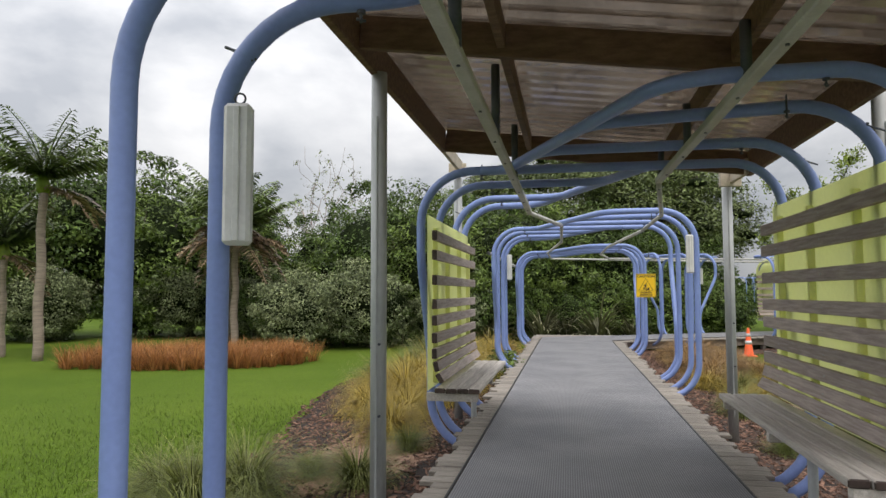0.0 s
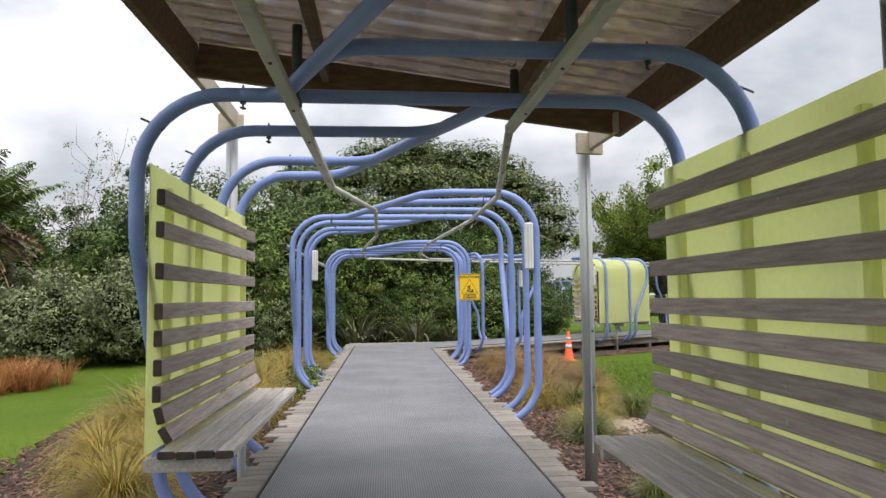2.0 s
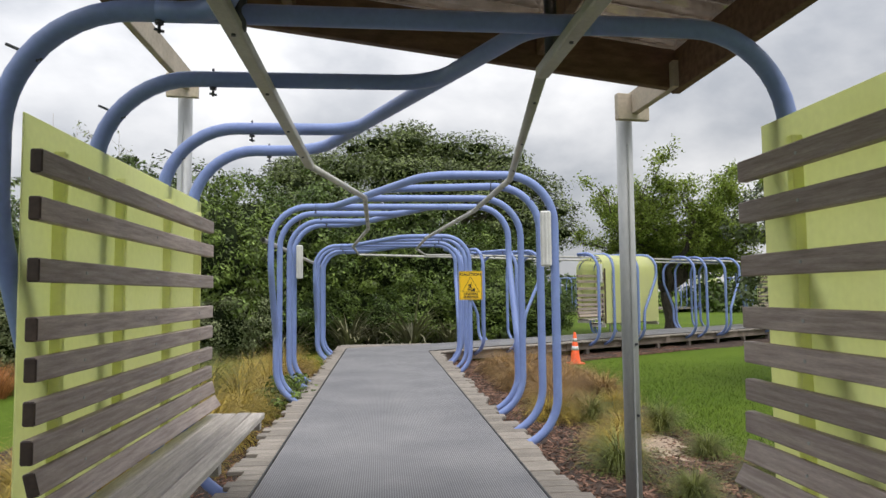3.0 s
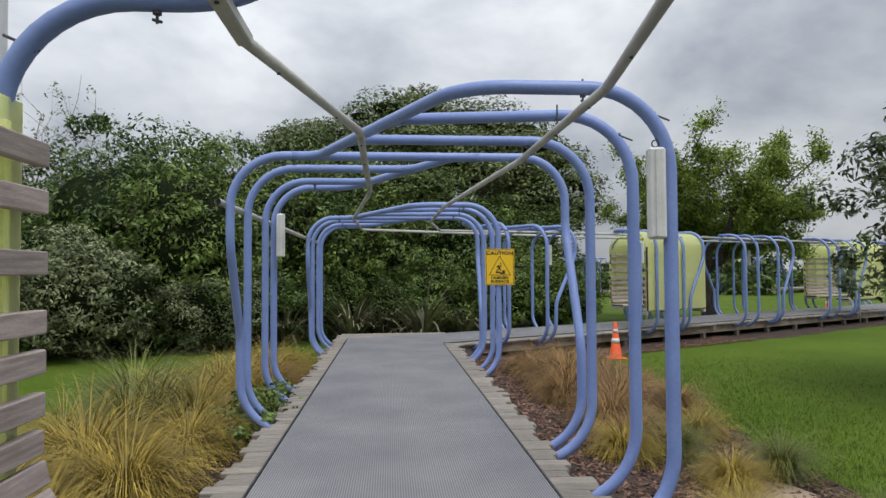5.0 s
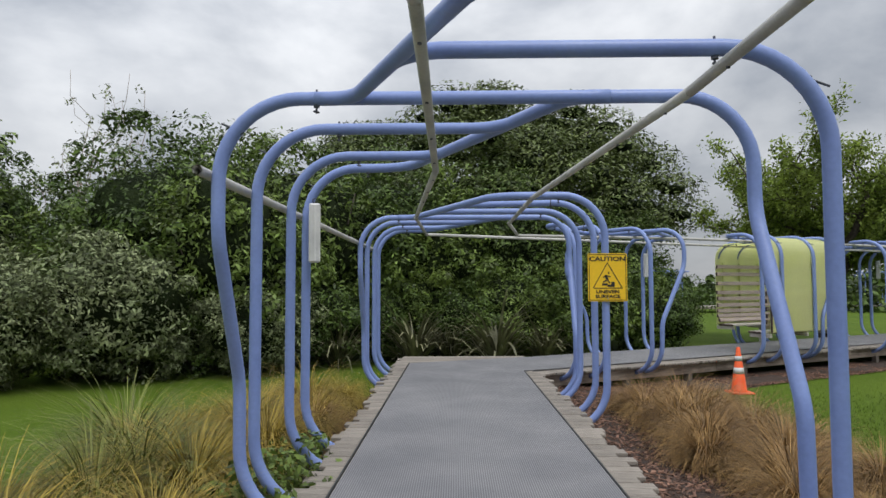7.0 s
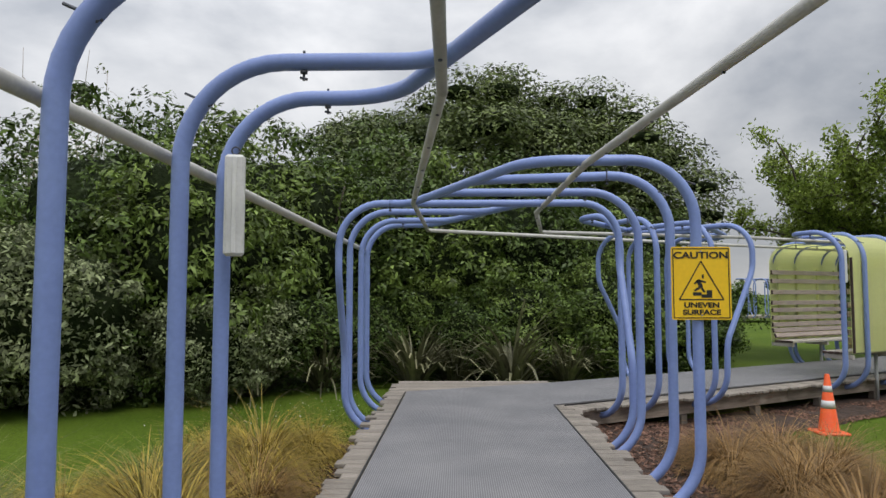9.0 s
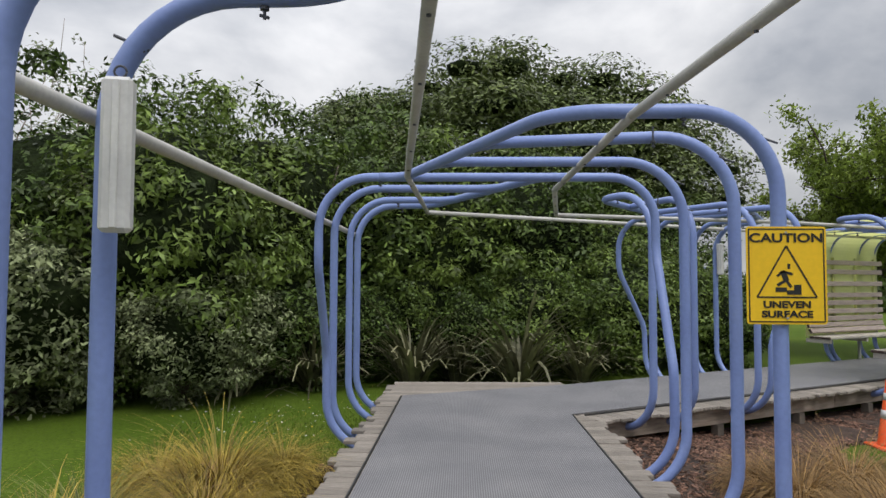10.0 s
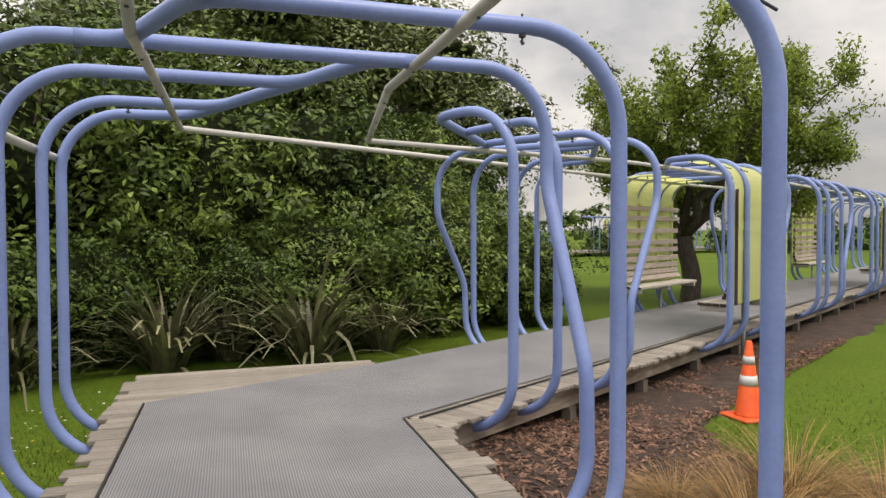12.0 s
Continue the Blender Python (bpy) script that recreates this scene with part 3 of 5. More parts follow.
def build_roof():
    th = thing("shelter_roof", "lean-to roof of corrugated iron on brown timber framing", "roof", at=(0, 0, 0))
    x0, x1, ya, yb = -1.25, 1.78, 1.3, FAR_EDGE
    # corrugated sheet, ridges across the walk
    pitch = 0.19
    bm = bmesh.new()
    cols = [x0 - 0.03 + (x1 - x0 + 0.06) * i / 10 for i in range(11)]
    rows = []
    for j in range(int((yb - ya) / pitch) + 1):
        for off, up in ((0.0, 0.0), (0.095, 0.004), (0.115, 0.032), (0.165, 0.034)):
            d = ya + j * pitch + off
            if d < yb - 0.02:
                rows.append([bm.verts.new((x, roof_y(x, d), roof_z(x, 0.236 + up))) for x in cols])
    rows.append([bm.verts.new((x, roof_y(x, yb + 0.03), roof_z(x, 0.236))) for x in cols])
    for a, b in zip(rows, rows[1:]):
        for k in range(len(cols) - 1):
            bm.faces.new((a[k], a[k + 1], b[k + 1], b[k]))
    bmesh.ops.solidify(bm, geom=bm.faces[:], thickness=0.004)
    part("roofing_sheet", bm, IRON, th, "ribbed iron sheet, dull grey from below")
    # perimeter and cross timbers
    for x in (x0 + 0.025, x1 - 0.025):
        part("fascia_board", roof_beam(x, roof_y(x, ya), x, roof_y(x, yb), 0.05, 0.23, 0.0), ROOFWOOD, th)
    xa, xb = x0 + 0.053, x1 - 0.053
    for d, h in ((ya + 0.03, 0.225), (MID_BEAM, 0.2), (yb - 0.03, 0.225)):
        part("cross_beam", roof_beam(xa, roof_y(xa, d), xb, roof_y(xb, d), 0.05, h, 0.234 - h), ROOFWOOD, th)
    for x in (-0.36, 0.95):
        for d0, d1 in ((ya + 0.06, MID_BEAM - 0.03), (MID_BEAM + 0.03, yb - 0.06)):
            part("purlin", roof_beam(x, roof_y(x, d0), x, roof_y(x, d1), 0.05, 0.15, 0.08), ROOFWOOD, th)
    # hangers from the purlins down to the rails
    for x, y in ((-0.44, 2.7), (-0.44, 4.3), (-0.44, 5.9), (0.88, 3.5), (0.85, 5.0), (0.83, 6.2)):
        bm = bmesh.new()
        cylinder(bm, (x, y + 0.05, RAILZ), (x, y + 0.05, roof_z(x, 0.12)), 0.028, 10)
        part("hanger", bm, DARKSTEEL, th, "dark steel hanger tube", smooth=True)
    # outrigger brackets to the far posts
    for p, q in (((-1.28, FAR_EDGE - 0.6, 2.905), (-1.31, 8.46, 2.905)), ((1.72, 6.95, 2.54), (1.71, 7.75, 2.55))):
        bm = bmesh.new()
        beam(bm, p, q, 0.045, 0.15)
        part("outrigger", bm, ROOFWOODX, th, "pale weathered timber outrigger")
    for x, y, z in ((-1.33, 8.42, 2.86), (1.71, 7.62, 2.52)):
        bm = bmesh.new()
        beam(bm, (x - 0.12, y - 0.06, z), (x + 0.10, y - 0.03, z), 0.045, 0.17)
        part("bracket_block", bm, ROOFWOODX, th, "pale timber block at the post head")
    return th


build_roof()


def build_post(x, y, top):
    th = thing("steel_post", "galvanised round steel post standing in the mulch bed", "post", group="shelter posts", at=(x, y, 0))
    base = bed_height(x, y) - 0.03
    bm = bmesh.new()
    tube(bm, [Vector((0, 0, base)), Vector((0, 0, top))], 0.052, 20)
    part("shaft", bm, GALV, th, smooth=True)
    bm = bmesh.new()
    beam(bm, (0.0, -0.056, base + 0.3), (0.0, -0.056, top - 0.3), 0.012, 0.008, 0.002)
    part("seam", bm, GALV, th)
    for z in (0.55, 1.0):
        bm = bmesh.new()
        cylinder(bm, (0.02, -0.06, z), (0.02, 0.0, z), 0.009, 8)
        part("screw", bm, DARKSTEEL, th)
    return th


for x, y, top in ((-1.2, 4.3, 2.77), (-1.36, 8.52, 2.93), (1.69, 7.70, 2.60), (1.84, 4.42, 2.62)):
    build_post(x, y, top)


# ---- benches with slatted backs ----
SLAT_Z = (1.84, 1.665, 1.44, 1.225, 1.08, 0.925, 0.79, 0.675, 0.575)


def end_grain(ob, mat):
    """Gives the two sawn ends of a board running along y their own dark finish."""
    ob.data.materials.append(mat)
    for f in ob.data.polygons:
        if abs(f.normal.y) > 0.6:
            f.material_index = 1


def build_bench(length, hood=False):
    """A bench whose seat runs along y, its back on the -x side; the seat faces +x. Origin at the near end, on the deck, at the sheet."""
    th = thing("slatted_bench", "slatted timber bench with a lime-yellow back panel hung on blue pipes", "bench", group="benches along the boardwalk")
    # back sheet: a little thickness, its foot below the seat
    bm = bmesh.new()
    if hood:
        prof = [(0, 0.47), (0, 2.0)] + [(0.38 - 0.38 * math.cos(a), 2.0 + 0.37 * math.sin(a)) for a in [math.pi / 2 * k / 8 for k in range(1, 9)]] + [(0.62, 2.375)]
    else:
        prof = [(0, 0.46), (0, 0.9), (0, 1.5), (0, 2.03)]
    t = 0.006
    outer = []
    for k, (x, z) in enumerate(prof):
        (xa, za), (xb, zb) = prof[max(k - 1, 0)], prof[min(k + 1, len(prof) - 1)]
        d = Vector((xb - xa, zb - za)).normalized()
        outer.append((x - d.y * t, z + d.x * t))
    loop = prof + outer[::-1]
    n = len(loop)
    ends = [[bm.verts.new((x, y, z)) for x, z in loop] for y in (0, length)]
    for k in range(n):
        j = (k + 1) % n
        bm.faces.new((ends[0][k], ends[0][j], ends[1][j], ends[1][k]))
    m = len(prof)
    for e in ends:
        for k in range(m - 1):
            bm.faces.new((e[k], e[k + 1], e[n - 2 - k], e[n - 1 - k]))
    bmesh.ops.recalc_face_normals(bm, faces=bm.faces)
    part("back_panel", bm, YELLOW, th, "translucent lime-yellow sheet", smooth=False)
    rnd = random.Random(int(length * 100) + hood)
    for k, z in enumerate(SLAT_Z):
        bm = bmesh.new()
        over = rnd.uniform(-0.01, 0.015)
        tilt = 0.0 if k < 7 else (0.012 if k == 7 else 0.045)
        box(bm, (0.045 + tilt, -0.055 + over, z - 0.044), (0.090 + tilt, length + 0.01 + over, z + 0.044), 0.005)
        if k >= 7:
            bmesh.ops.rotate(bm, cent=(0.07 + tilt, 0, z), matrix=Matrix.Rotation(-0.25 if k == 7 else -0.55, 3, "Y"), verts=bm.verts)
        slat = part("back_slat", bm, SLAT, th)
        end_grain(slat, SLATEND)
        for y in (0.35, length * 0.5, length - 0.35):
            bm = bmesh.new()
            cylinder(bm, (0.088 + tilt, y, z), (0.0925 + tilt, y, z), 0.007, 8)
            part("screw", bm, GALV, slat)
    for y in (length * 0.1, length * 0.36, length * 0.66, length * 0.93):
        bm = bmesh.new()
        box(bm, (0.001, y - 0.018, 0.5), (0.046, y + 0.018, 1.93), 0.003)
        part("batten", bm, YELLOW, th, "thin batten behind the slats")
    for y in (length - 0.012,):
        bm = bmesh.new()
        box(bm, (-0.045, y - 0.012, 0.47), (-0.0075, y + 0.012, 1.98), 0.002)
        part("edge_batten", bm, SLATEND, th, "dark batten along the panel's edge")
    # seat planks
    n, w0 = 4, 0.096
    for k in range(n):
        bm = bmesh.new()
        xa = 0.060 + k * (w0 + 0.006)
        over = rnd.uniform(-0.015, 0.02)
        box(bm, (xa, -0.01 + over, 0.440), (xa + w0, length + 0.05 + over, 0.482), 0.006)
        end_grain(part("seat_plank", bm, SEATWOOD, th), SLATEND)
    for y in (0.05, length * 0.5, length):
        bm = bmesh.new()
        box(bm, (-0.02, y - 0.03, 0.365), (0.44, y + 0.03, 0.438), 0.004)
        part("seat_bearer", bm, SEATWOOD, th, "grey timber bearer under the seat")
    for y in (length * 0.55,):
        bm = bmesh.new()
        tube(bm, [Vector((0.22, y, -0.42)), Vector((0.22, y, 0.40))], 0.03, 12)
        part("leg", bm, GALV, th, "galvanised steel leg", smooth=True)
    return th


bench_left = build_bench(2.48)
bench_left.matrix_basis = Matrix.Translation((-1.232, 6.02, 0))
copy_thing(bench_left, Matrix.Translation((1.695, 6.11, 0)) @ Matrix.Rotation(math.pi, 4, "Z")).scale = (1.0, 1.05, 1.0)
bench_hood = build_bench(2.35, True)
bench_hood.matrix_basis = TURN2 @ Matrix.Translation((-2.285, 6.98, 0))
tagged(bench_hood, "slatted timber bench under a curved lime-yellow hood on blue pipes", "bench", group="benches along the boardwalk")
copy_thing(bench_hood, TURN2 @ Matrix.Translation((0.235, 7.72, 0)) @ Matrix.Rotation(math.pi, 4, "Z"))
copy_thing(bench_hood, TURN2 @ Matrix.Translation((-2.285, 17.6, 0)))
copy_thing(bench_hood, TURN2 @ Matrix.Translation((0.235, 18.0, 0)) @ Matrix.Rotation(math.pi, 4, "Z"))


# ---- lamps on the pipes, warning sign, road cone ----
def build_lamp():
    """A tall pale light box; origin at its foot, its back at y = 0, facing -y."""
    th = thing("light_box", "tall pale plastic light box strapped to a blue pipe", "lamp", group="light boxes on the pipes")
    bm = bmesh.new()
    box(bm, (-0.05, -0.075, 0.0), (0.05, -0.004, 0.52), 0.014)
    housing = part("housing", bm, LAMPWHITE, th, smooth=False)
    bm = bmesh.new()
    box(bm, (-0.012, -0.085, 0.012), (0.012, -0.073, 0.508), 0.004)
    part("ridge", bm, LAMPWHITE, housing)
    bm = bmesh.new()
    ring = [Vector((0.02 * math.cos(a), -0.03, 0.545 + 0.02 * math.sin(a))) for a in [2 * math.pi * k / 12 for k in range(13)]]
    tube(bm, ring, 0.004, 6)
    part("eye_ring", bm, DARKSTEEL, th, "dark steel eye ring", smooth=True)
    return th


lamp = build_lamp()
lamp.matrix_basis = pose(-1.19, 14.13, 1.59, 0, 0, 12)
copy_thing(lamp, pose(-1.19, 2.39, 1.50, 0, 0, 14))
copy_thing(lamp, pose(1.63, 9.66, 1.58, 0, 0, -10))
copy_thing(lamp, TURN2 @ pose(-2.24, 4.66, 1.58, 0, 0, 10))
copy_thing(lamp, TURN2 @ pose(0.20, 5.33, 1.58, 0, 0, -10))
copy_thing(lamp, TURN2 @ pose(-2.24, 13.95, 1.58, 0, 0, 10))


def text_mesh(body, size, bold=0.0):
    cu = bpy.data.curves.new("lettering", "FONT")
    cu.body, cu.size, cu.align_x, cu.align_y = body, size, "CENTER", "CENTER"
    cu.extrude, cu.offset = 0.0012, bold
    ob = bpy.data.objects.new("lettering", cu)
    scene.collection.objects.link(ob)
    bpy.context.view_layer.update()
    me = bpy.data.meshes.new_from_object(ob.evaluated_get(bpy.context.evaluated_depsgraph_get()))
    bpy.data.objects.remove(ob)
    bpy.data.curves.remove(cu)
    me.materials.clear()
    me.materials.append(BLACK)
    return me


def flat_shape(pts, y0, y1):
    bm = bmesh.new()
    a = [bm.verts.new((x, y0, z)) for x, z in pts]
    b = [bm.verts.new((x, y1, z)) for x, z in pts]
    bm.faces.new(a)
    bm.faces.new(list(reversed(b)))
    for k in range(len(pts)):
        j = (k + 1) % len(pts)
        bm.faces.new((a[j], a[k], b[k], b[j]))
    bmesh.ops.recalc_face_normals(bm, faces=bm.faces)
    return bm


def stroke(bm, p, q, w, y):
    d = Vector((q[0] - p[0], 0, q[1] - p[1]))
    s = Vector((-d.z, 0, d.x)).normalized() * w / 2
    a, b = Vector((p[0], y, p[1])), Vector((q[0], y, q[1]))
    vs = [bm.verts.new(v + Vector((0, o, 0))) for o in (0, 0.002) for v in (a - s, b - s, b + s, a + s)]
    for f in ((0, 1, 2, 3), (7, 6, 5, 4), (0, 4, 5, 1), (1, 5, 6, 2), (2, 6, 7, 3), (3, 7, 4, 0)):
        bm.faces.new([vs[i] for i in f])


def build_sign():
    th = thing("warning_sign", "yellow caution sign with black lettering, fixed to a blue pipe", "sign", at=(1.685, 15.515, 1.475))
    w, h = 0.195, 0.245
    rim = []
    for cx, cz, a0 in ((w - 0.015, h - 0.015, 0), (-w + 0.015, h - 0.015, 90), (-w + 0.015, -h + 0.015, 180), (w - 0.015, -h + 0.015, 270)):
        rim += [(cx + 0.015 * math.cos(radians(a0 + t)), cz + 0.015 * math.sin(radians(a0 + t))) for t in (0, 30, 60, 90)]
    plate = part("plate", flat_shape(rim, -0.003, 0.0), SIGNYELLOW, th)
    y = -0.0055
    bm = bmesh.new()
    for p, q in (((-0.182, 0.232), (0.182, 0.232)), ((0.182, 0.232), (0.182, -0.232)), ((0.182, -0.232), (-0.182, -0.232)), ((-0.182, -0.232), (-0.182, 0.232))):
        stroke(bm, p, q, 0.006, y)
    part("border_line", bm, BLACK, plate, "black border line")
    bm = bmesh.new()
    tri = ((0.0, 0.148), (-0.145, -0.11), (0.145, -0.11))
    for k in range(3):
        stroke(bm, tri[k], tri[(k + 1) % 3], 0.008, y)
    part("triangle_line", bm, BLACK, plate, "black triangle outline")
    bm = bmesh.new()
    for p, q, s in (((-0.055, -0.072), (0.0, -0.072), 0.022), ((0.0, -0.086), (0.07, -0.086), 0.022), ((0.035, -0.062), (0.07, -0.062), 0.03), ((-0.02, 0.02), (0.0, -0.03), 0.026), ((0.0, -0.03), (0.022, -0.06), 0.014), ((-0.012, -0.03), (-0.045, -0.05), 0.014), ((-0.02, 0.02), (0.03, 0.005), 0.012), ((-0.02, 0.02), (-0.045, -0.005), 0.012), ((0.005, 0.045), (0.018, 0.045), 0.026)):
        stroke(bm, p, q, s, y)
    part("pictogram", bm, BLACK, plate, "black pictogram bars")
    for body, size, z in (("CAUTION", 0.062, 0.186), ("UNEVEN", 0.047, -0.148), ("SURFACE", 0.047, -0.196)):
        ob = part("lettering", text_mesh(body, size, 0.0016), None, plate, "black capital letters")
        ob.matrix_basis = pose(0, y, z, 90, 0, 0) @ Matrix.Diagonal((1.28, 1, 1, 1))
    for z in (0.215, -0.215):
        bm = bmesh.new()
        cylinder(bm, (0, -0.008, z), (0, 0.05, z), 0.006, 8)
        part("screw", bm, GALV, th)
    th.scale = (1.075, 1.0, 1.055)


build_sign()


def build_cone():
    x, y = 4.80, 19.75
    th = thing("road_cone", "orange road cone with two reflective bands standing on the lawn", "traffic cone", at=(x, y, ground_height(x, y)))
    bm = bmesh.new()
    box(bm, (-0.19, -0.19, 0.0), (0.19, 0.19, 0.035), 0.012)
    part("base", bm, ORANGE, th)
    prof = [(0.135, 0.035), (0.125, 0.05), (0.029, 0.76), (0.022, 0.77)]
    bm = bmesh.new()
    tube(bm, [Vector((0, 0, z)) for r, z in prof], [r for r, z in prof], 24)
    body = part("body", bm, ORANGE, th, smooth=True)
    for z0, z1 in ((0.33, 0.43), (0.54, 0.62)):
        bm = bmesh.new()
        tube(bm, [Vector((0, 0, z)) for z in (z0, z1)], [0.125 - (z - 0.05) * 0.1352 + 0.003 for z in (z0, z1)], 24)
        part("reflective_band", bm, CONEBAND, body, "pale reflective band", smooth=True)
    return th


cone = build_cone()
for u, v in ((13.5, 12.0), (24.0, 4.5)):
    p = leg2(u, v)
    copy_thing(cone, Matrix.Translation((p.x, p.y, ground_height(p.x, p.y))))

# a bench cone, half hidden behind the back panel
copy_thing(cone, Matrix.Translation((2.03, 4.22, -0.45)))


# ---- plants ----
NPR = np.random.RandomState(7)


def quads_mesh(name, verts, mat):
    """A mesh of loose four-cornered leaves from an array (n, 4, 3)."""
    n = len(verts)
    me = bpy.data.meshes.new(name)
    me.vertices.add(n * 4)
    me.vertices.foreach_set("co", np.asarray(verts, dtype=np.float32).ravel())
    me.loops.add(n * 4)
    me.loops.foreach_set("vertex_index", np.arange(n * 4, dtype=np.int32))
    me.polygons.add(n)
    me.polygons.foreach_set("loop_start", np.arange(0, n * 4, 4, dtype=np.int32))
    me.polygons.foreach_set("loop_total", np.full(n, 4, dtype=np.int32))
    me.update(calc_edges=True)
    me.materials.append(mat)
    return me


def unit(a):
    return a / np.maximum(np.linalg.norm(a, axis=-1, keepdims=True), 1e-6)


def leaves(centres, normals, size, aspect, rs):
    """Diamond leaves at the centres, roughly facing along the normals."""
    n = len(centres)
    nrm = unit(normals + rs.normal(0, 0.55, (n, 3)))
    axis = unit(np.cross(nrm, rs.normal(0, 1, (n, 3))))
    side = np.cross(nrm, axis)
    s = size * rs.uniform(0.6, 1.35, (n, 1))
    a, b = axis * s * 0.5, side * s * aspect * 0.5
    droop = np.array([0, 0, -1.0]) * s * 0.12
    return np.stack([centres - a, centres + b * 0.9 + a * 0.05, centres + a + droop, centres - b * 0.9 + a * 0.05], axis=1)


def crown_points(count, clumps, rs, radius, flatten, clump_r, bottom=-1.0, lobes=0.25, inner=0.62):
    """Clumps spread over an uneven rounded crown, leaves on their outsides."""
    d = unit(rs.normal(0, 1, (clumps * 3, 3)))
    d = d[d[:, 2] > bottom][:clumps]
    ph = rs.uniform(0, 6.28, 6)
    az = np.arctan2(d[:, 1], d[:, 0])
    lob = 1 + lobes * (0.5 * np.sin(2 * az + ph[0]) + 0.35 * np.sin(3 * az + ph[1]) + 0.4 * np.sin(4 * d[:, 2] + ph[2])) + rs.normal(0, 0.09, len(d))
    rad = np.array(radius) * (rs.uniform(inner, 1.0, (len(d), 1)) * lob[:, None])
    c = d * rad
    per = count // len(d) + 1
    cr = clump_r * rs.uniform(0.6, 1.4, (len(d), 1, 1))
    e = unit(rs.normal(0, 1, (len(d), per, 3)) + d[:, None, :] * 0.6)
    p = c[:, None, :] + e * cr * np.array([1, 1, flatten]) * rs.uniform(0.55, 1.0, (len(d), per, 1))
    nr = e + np.array([0, 0, 0.5])
    return p.reshape(-1, 3), nr.reshape(-1, 3), c


def core_mesh(name, radius, seed, mat, level=3, amp=0.22):
    bm = bmesh.new()
    bmesh.ops.create_icosphere(bm, subdivisions=level, radius=1)
    for v in bm.verts:
        k = 1 + amp * noise.noise(v.co * 2.2 + Vector((seed, 0, 0))) + 0.5 * amp * noise.noise(v.co * 5 + Vector((0, seed, 0)))
        v.co = Vector((v.co.x * radius[0], v.co.y * radius[1], v.co.z * radius[2])) * k
    return mesh_of(name, bm, mat, True)


def limb(bm, p, q, r0, r1, rnd, sides=7, wob=0.08):
    p, q = Vector(p), Vector(q)
    L = (q - p).length
    pts = []
    for k in range(6):
        f = k / 5
        o = Vector((rnd.uniform(-1, 1), rnd.uniform(-1, 1), rnd.uniform(-0.5, 0.5))) * wob * L * math.sin(math.pi * f)
        pts.append(p.lerp(q, f) + o)
    tube(bm, pts, [r0 + (r1 - r0) * k / 5 for k in range(6)], sides)
    return pts


def build_shrub(name, label, category, group, mat, radius, z0, seed, count=7000, clumps=130, leaf=0.15, aspect=0.5, clump_r=0.34, core=0.82, trunk=0.09):
    """A dense shrub or small tree: trunk, limbs, a hull coloured dark as inner shade, leaf clumps. Origin on the
    ground.
    """
    rs, rnd = np.random.RandomState(seed), random.Random(seed)
    th = thing(name, label, category, group)
    zc = z0 + radius[2]
    bm = bmesh.new()
    limb(bm, (0, 0, -0.1), (0, 0, zc), trunk, trunk * 0.5, rnd, 8)
    for k in range(5):
        a = rnd.uniform(0, 6.28)
        limb(bm, (0, 0, z0 * 0.6 + 0.2), (radius[0] * 0.7 * math.cos(a), radius[1] * 0.7 * math.sin(a), zc + radius[2] * rnd.uniform(-0.2, 0.5)), trunk * 0.55, trunk * 0.15, rnd)
    part("trunk", bm, BARK, th, "dark branching trunk", smooth=True)
    p, nr, c = crown_points(count, clumps, rs, radius, 0.8, clump_r)
    # loose leaves behind the clumps, so that no hollow is bare
    d = unit(rs.normal(0, 1, (int(count * 0.2), 3)))
    q = d * np.array(radius) * rs.uniform(max(core, 0.5) * 0.98, max(core, 0.5) * 1.12, (len(d), 1))
    v = leaves(np.concatenate([p, q]), np.concatenate([nr, d + np.array([0, 0, 0.5])]), leaf, aspect, rs)
    v[:, :, 2] += zc
    ob = part("crown", quads_mesh("crown", v, mat), None, th)
    # added hull behind the leaves, its dark colour standing in for deep shade
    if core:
        co = part("inner_foliage", core_mesh("inner_foliage", [r * core for r in radius], seed * 1.7, SHADE_CORE), None, th, "dark hull behind the leaves, coloured as deep shade")
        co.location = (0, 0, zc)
    return th


def spread(ob, spots):
    """Puts a plant at the first spot and copies at the others: x, y, turn, scale."""
    first = True
    for x, y, turn, s, *tall in spots:
        m = pose(x, y, ground_height(x, y), 0, 0, turn)
        high = s * LOW * (tall[0] if tall else 1.0)
        if first:
            ob.matrix_basis = m @ Matrix.Diagonal((s, s, high, 1))
            first = False
        else:
            k = copy_thing(ob, m)
            k.scale = (s, s, high)


LOW = 0.93
HEDGE = "trees and shrubs behind the boardwalk"
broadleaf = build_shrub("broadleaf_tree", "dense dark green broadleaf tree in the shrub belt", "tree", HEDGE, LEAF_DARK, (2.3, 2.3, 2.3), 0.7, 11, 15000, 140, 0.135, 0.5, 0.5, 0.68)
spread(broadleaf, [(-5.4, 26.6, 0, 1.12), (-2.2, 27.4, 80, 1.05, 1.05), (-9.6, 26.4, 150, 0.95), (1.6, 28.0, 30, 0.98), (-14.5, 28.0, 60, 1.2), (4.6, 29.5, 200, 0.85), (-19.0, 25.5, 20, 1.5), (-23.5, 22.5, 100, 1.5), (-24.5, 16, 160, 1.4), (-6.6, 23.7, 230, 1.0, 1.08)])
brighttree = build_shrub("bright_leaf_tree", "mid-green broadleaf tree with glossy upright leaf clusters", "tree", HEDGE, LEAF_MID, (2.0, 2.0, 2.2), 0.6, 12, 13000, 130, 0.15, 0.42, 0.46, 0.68)
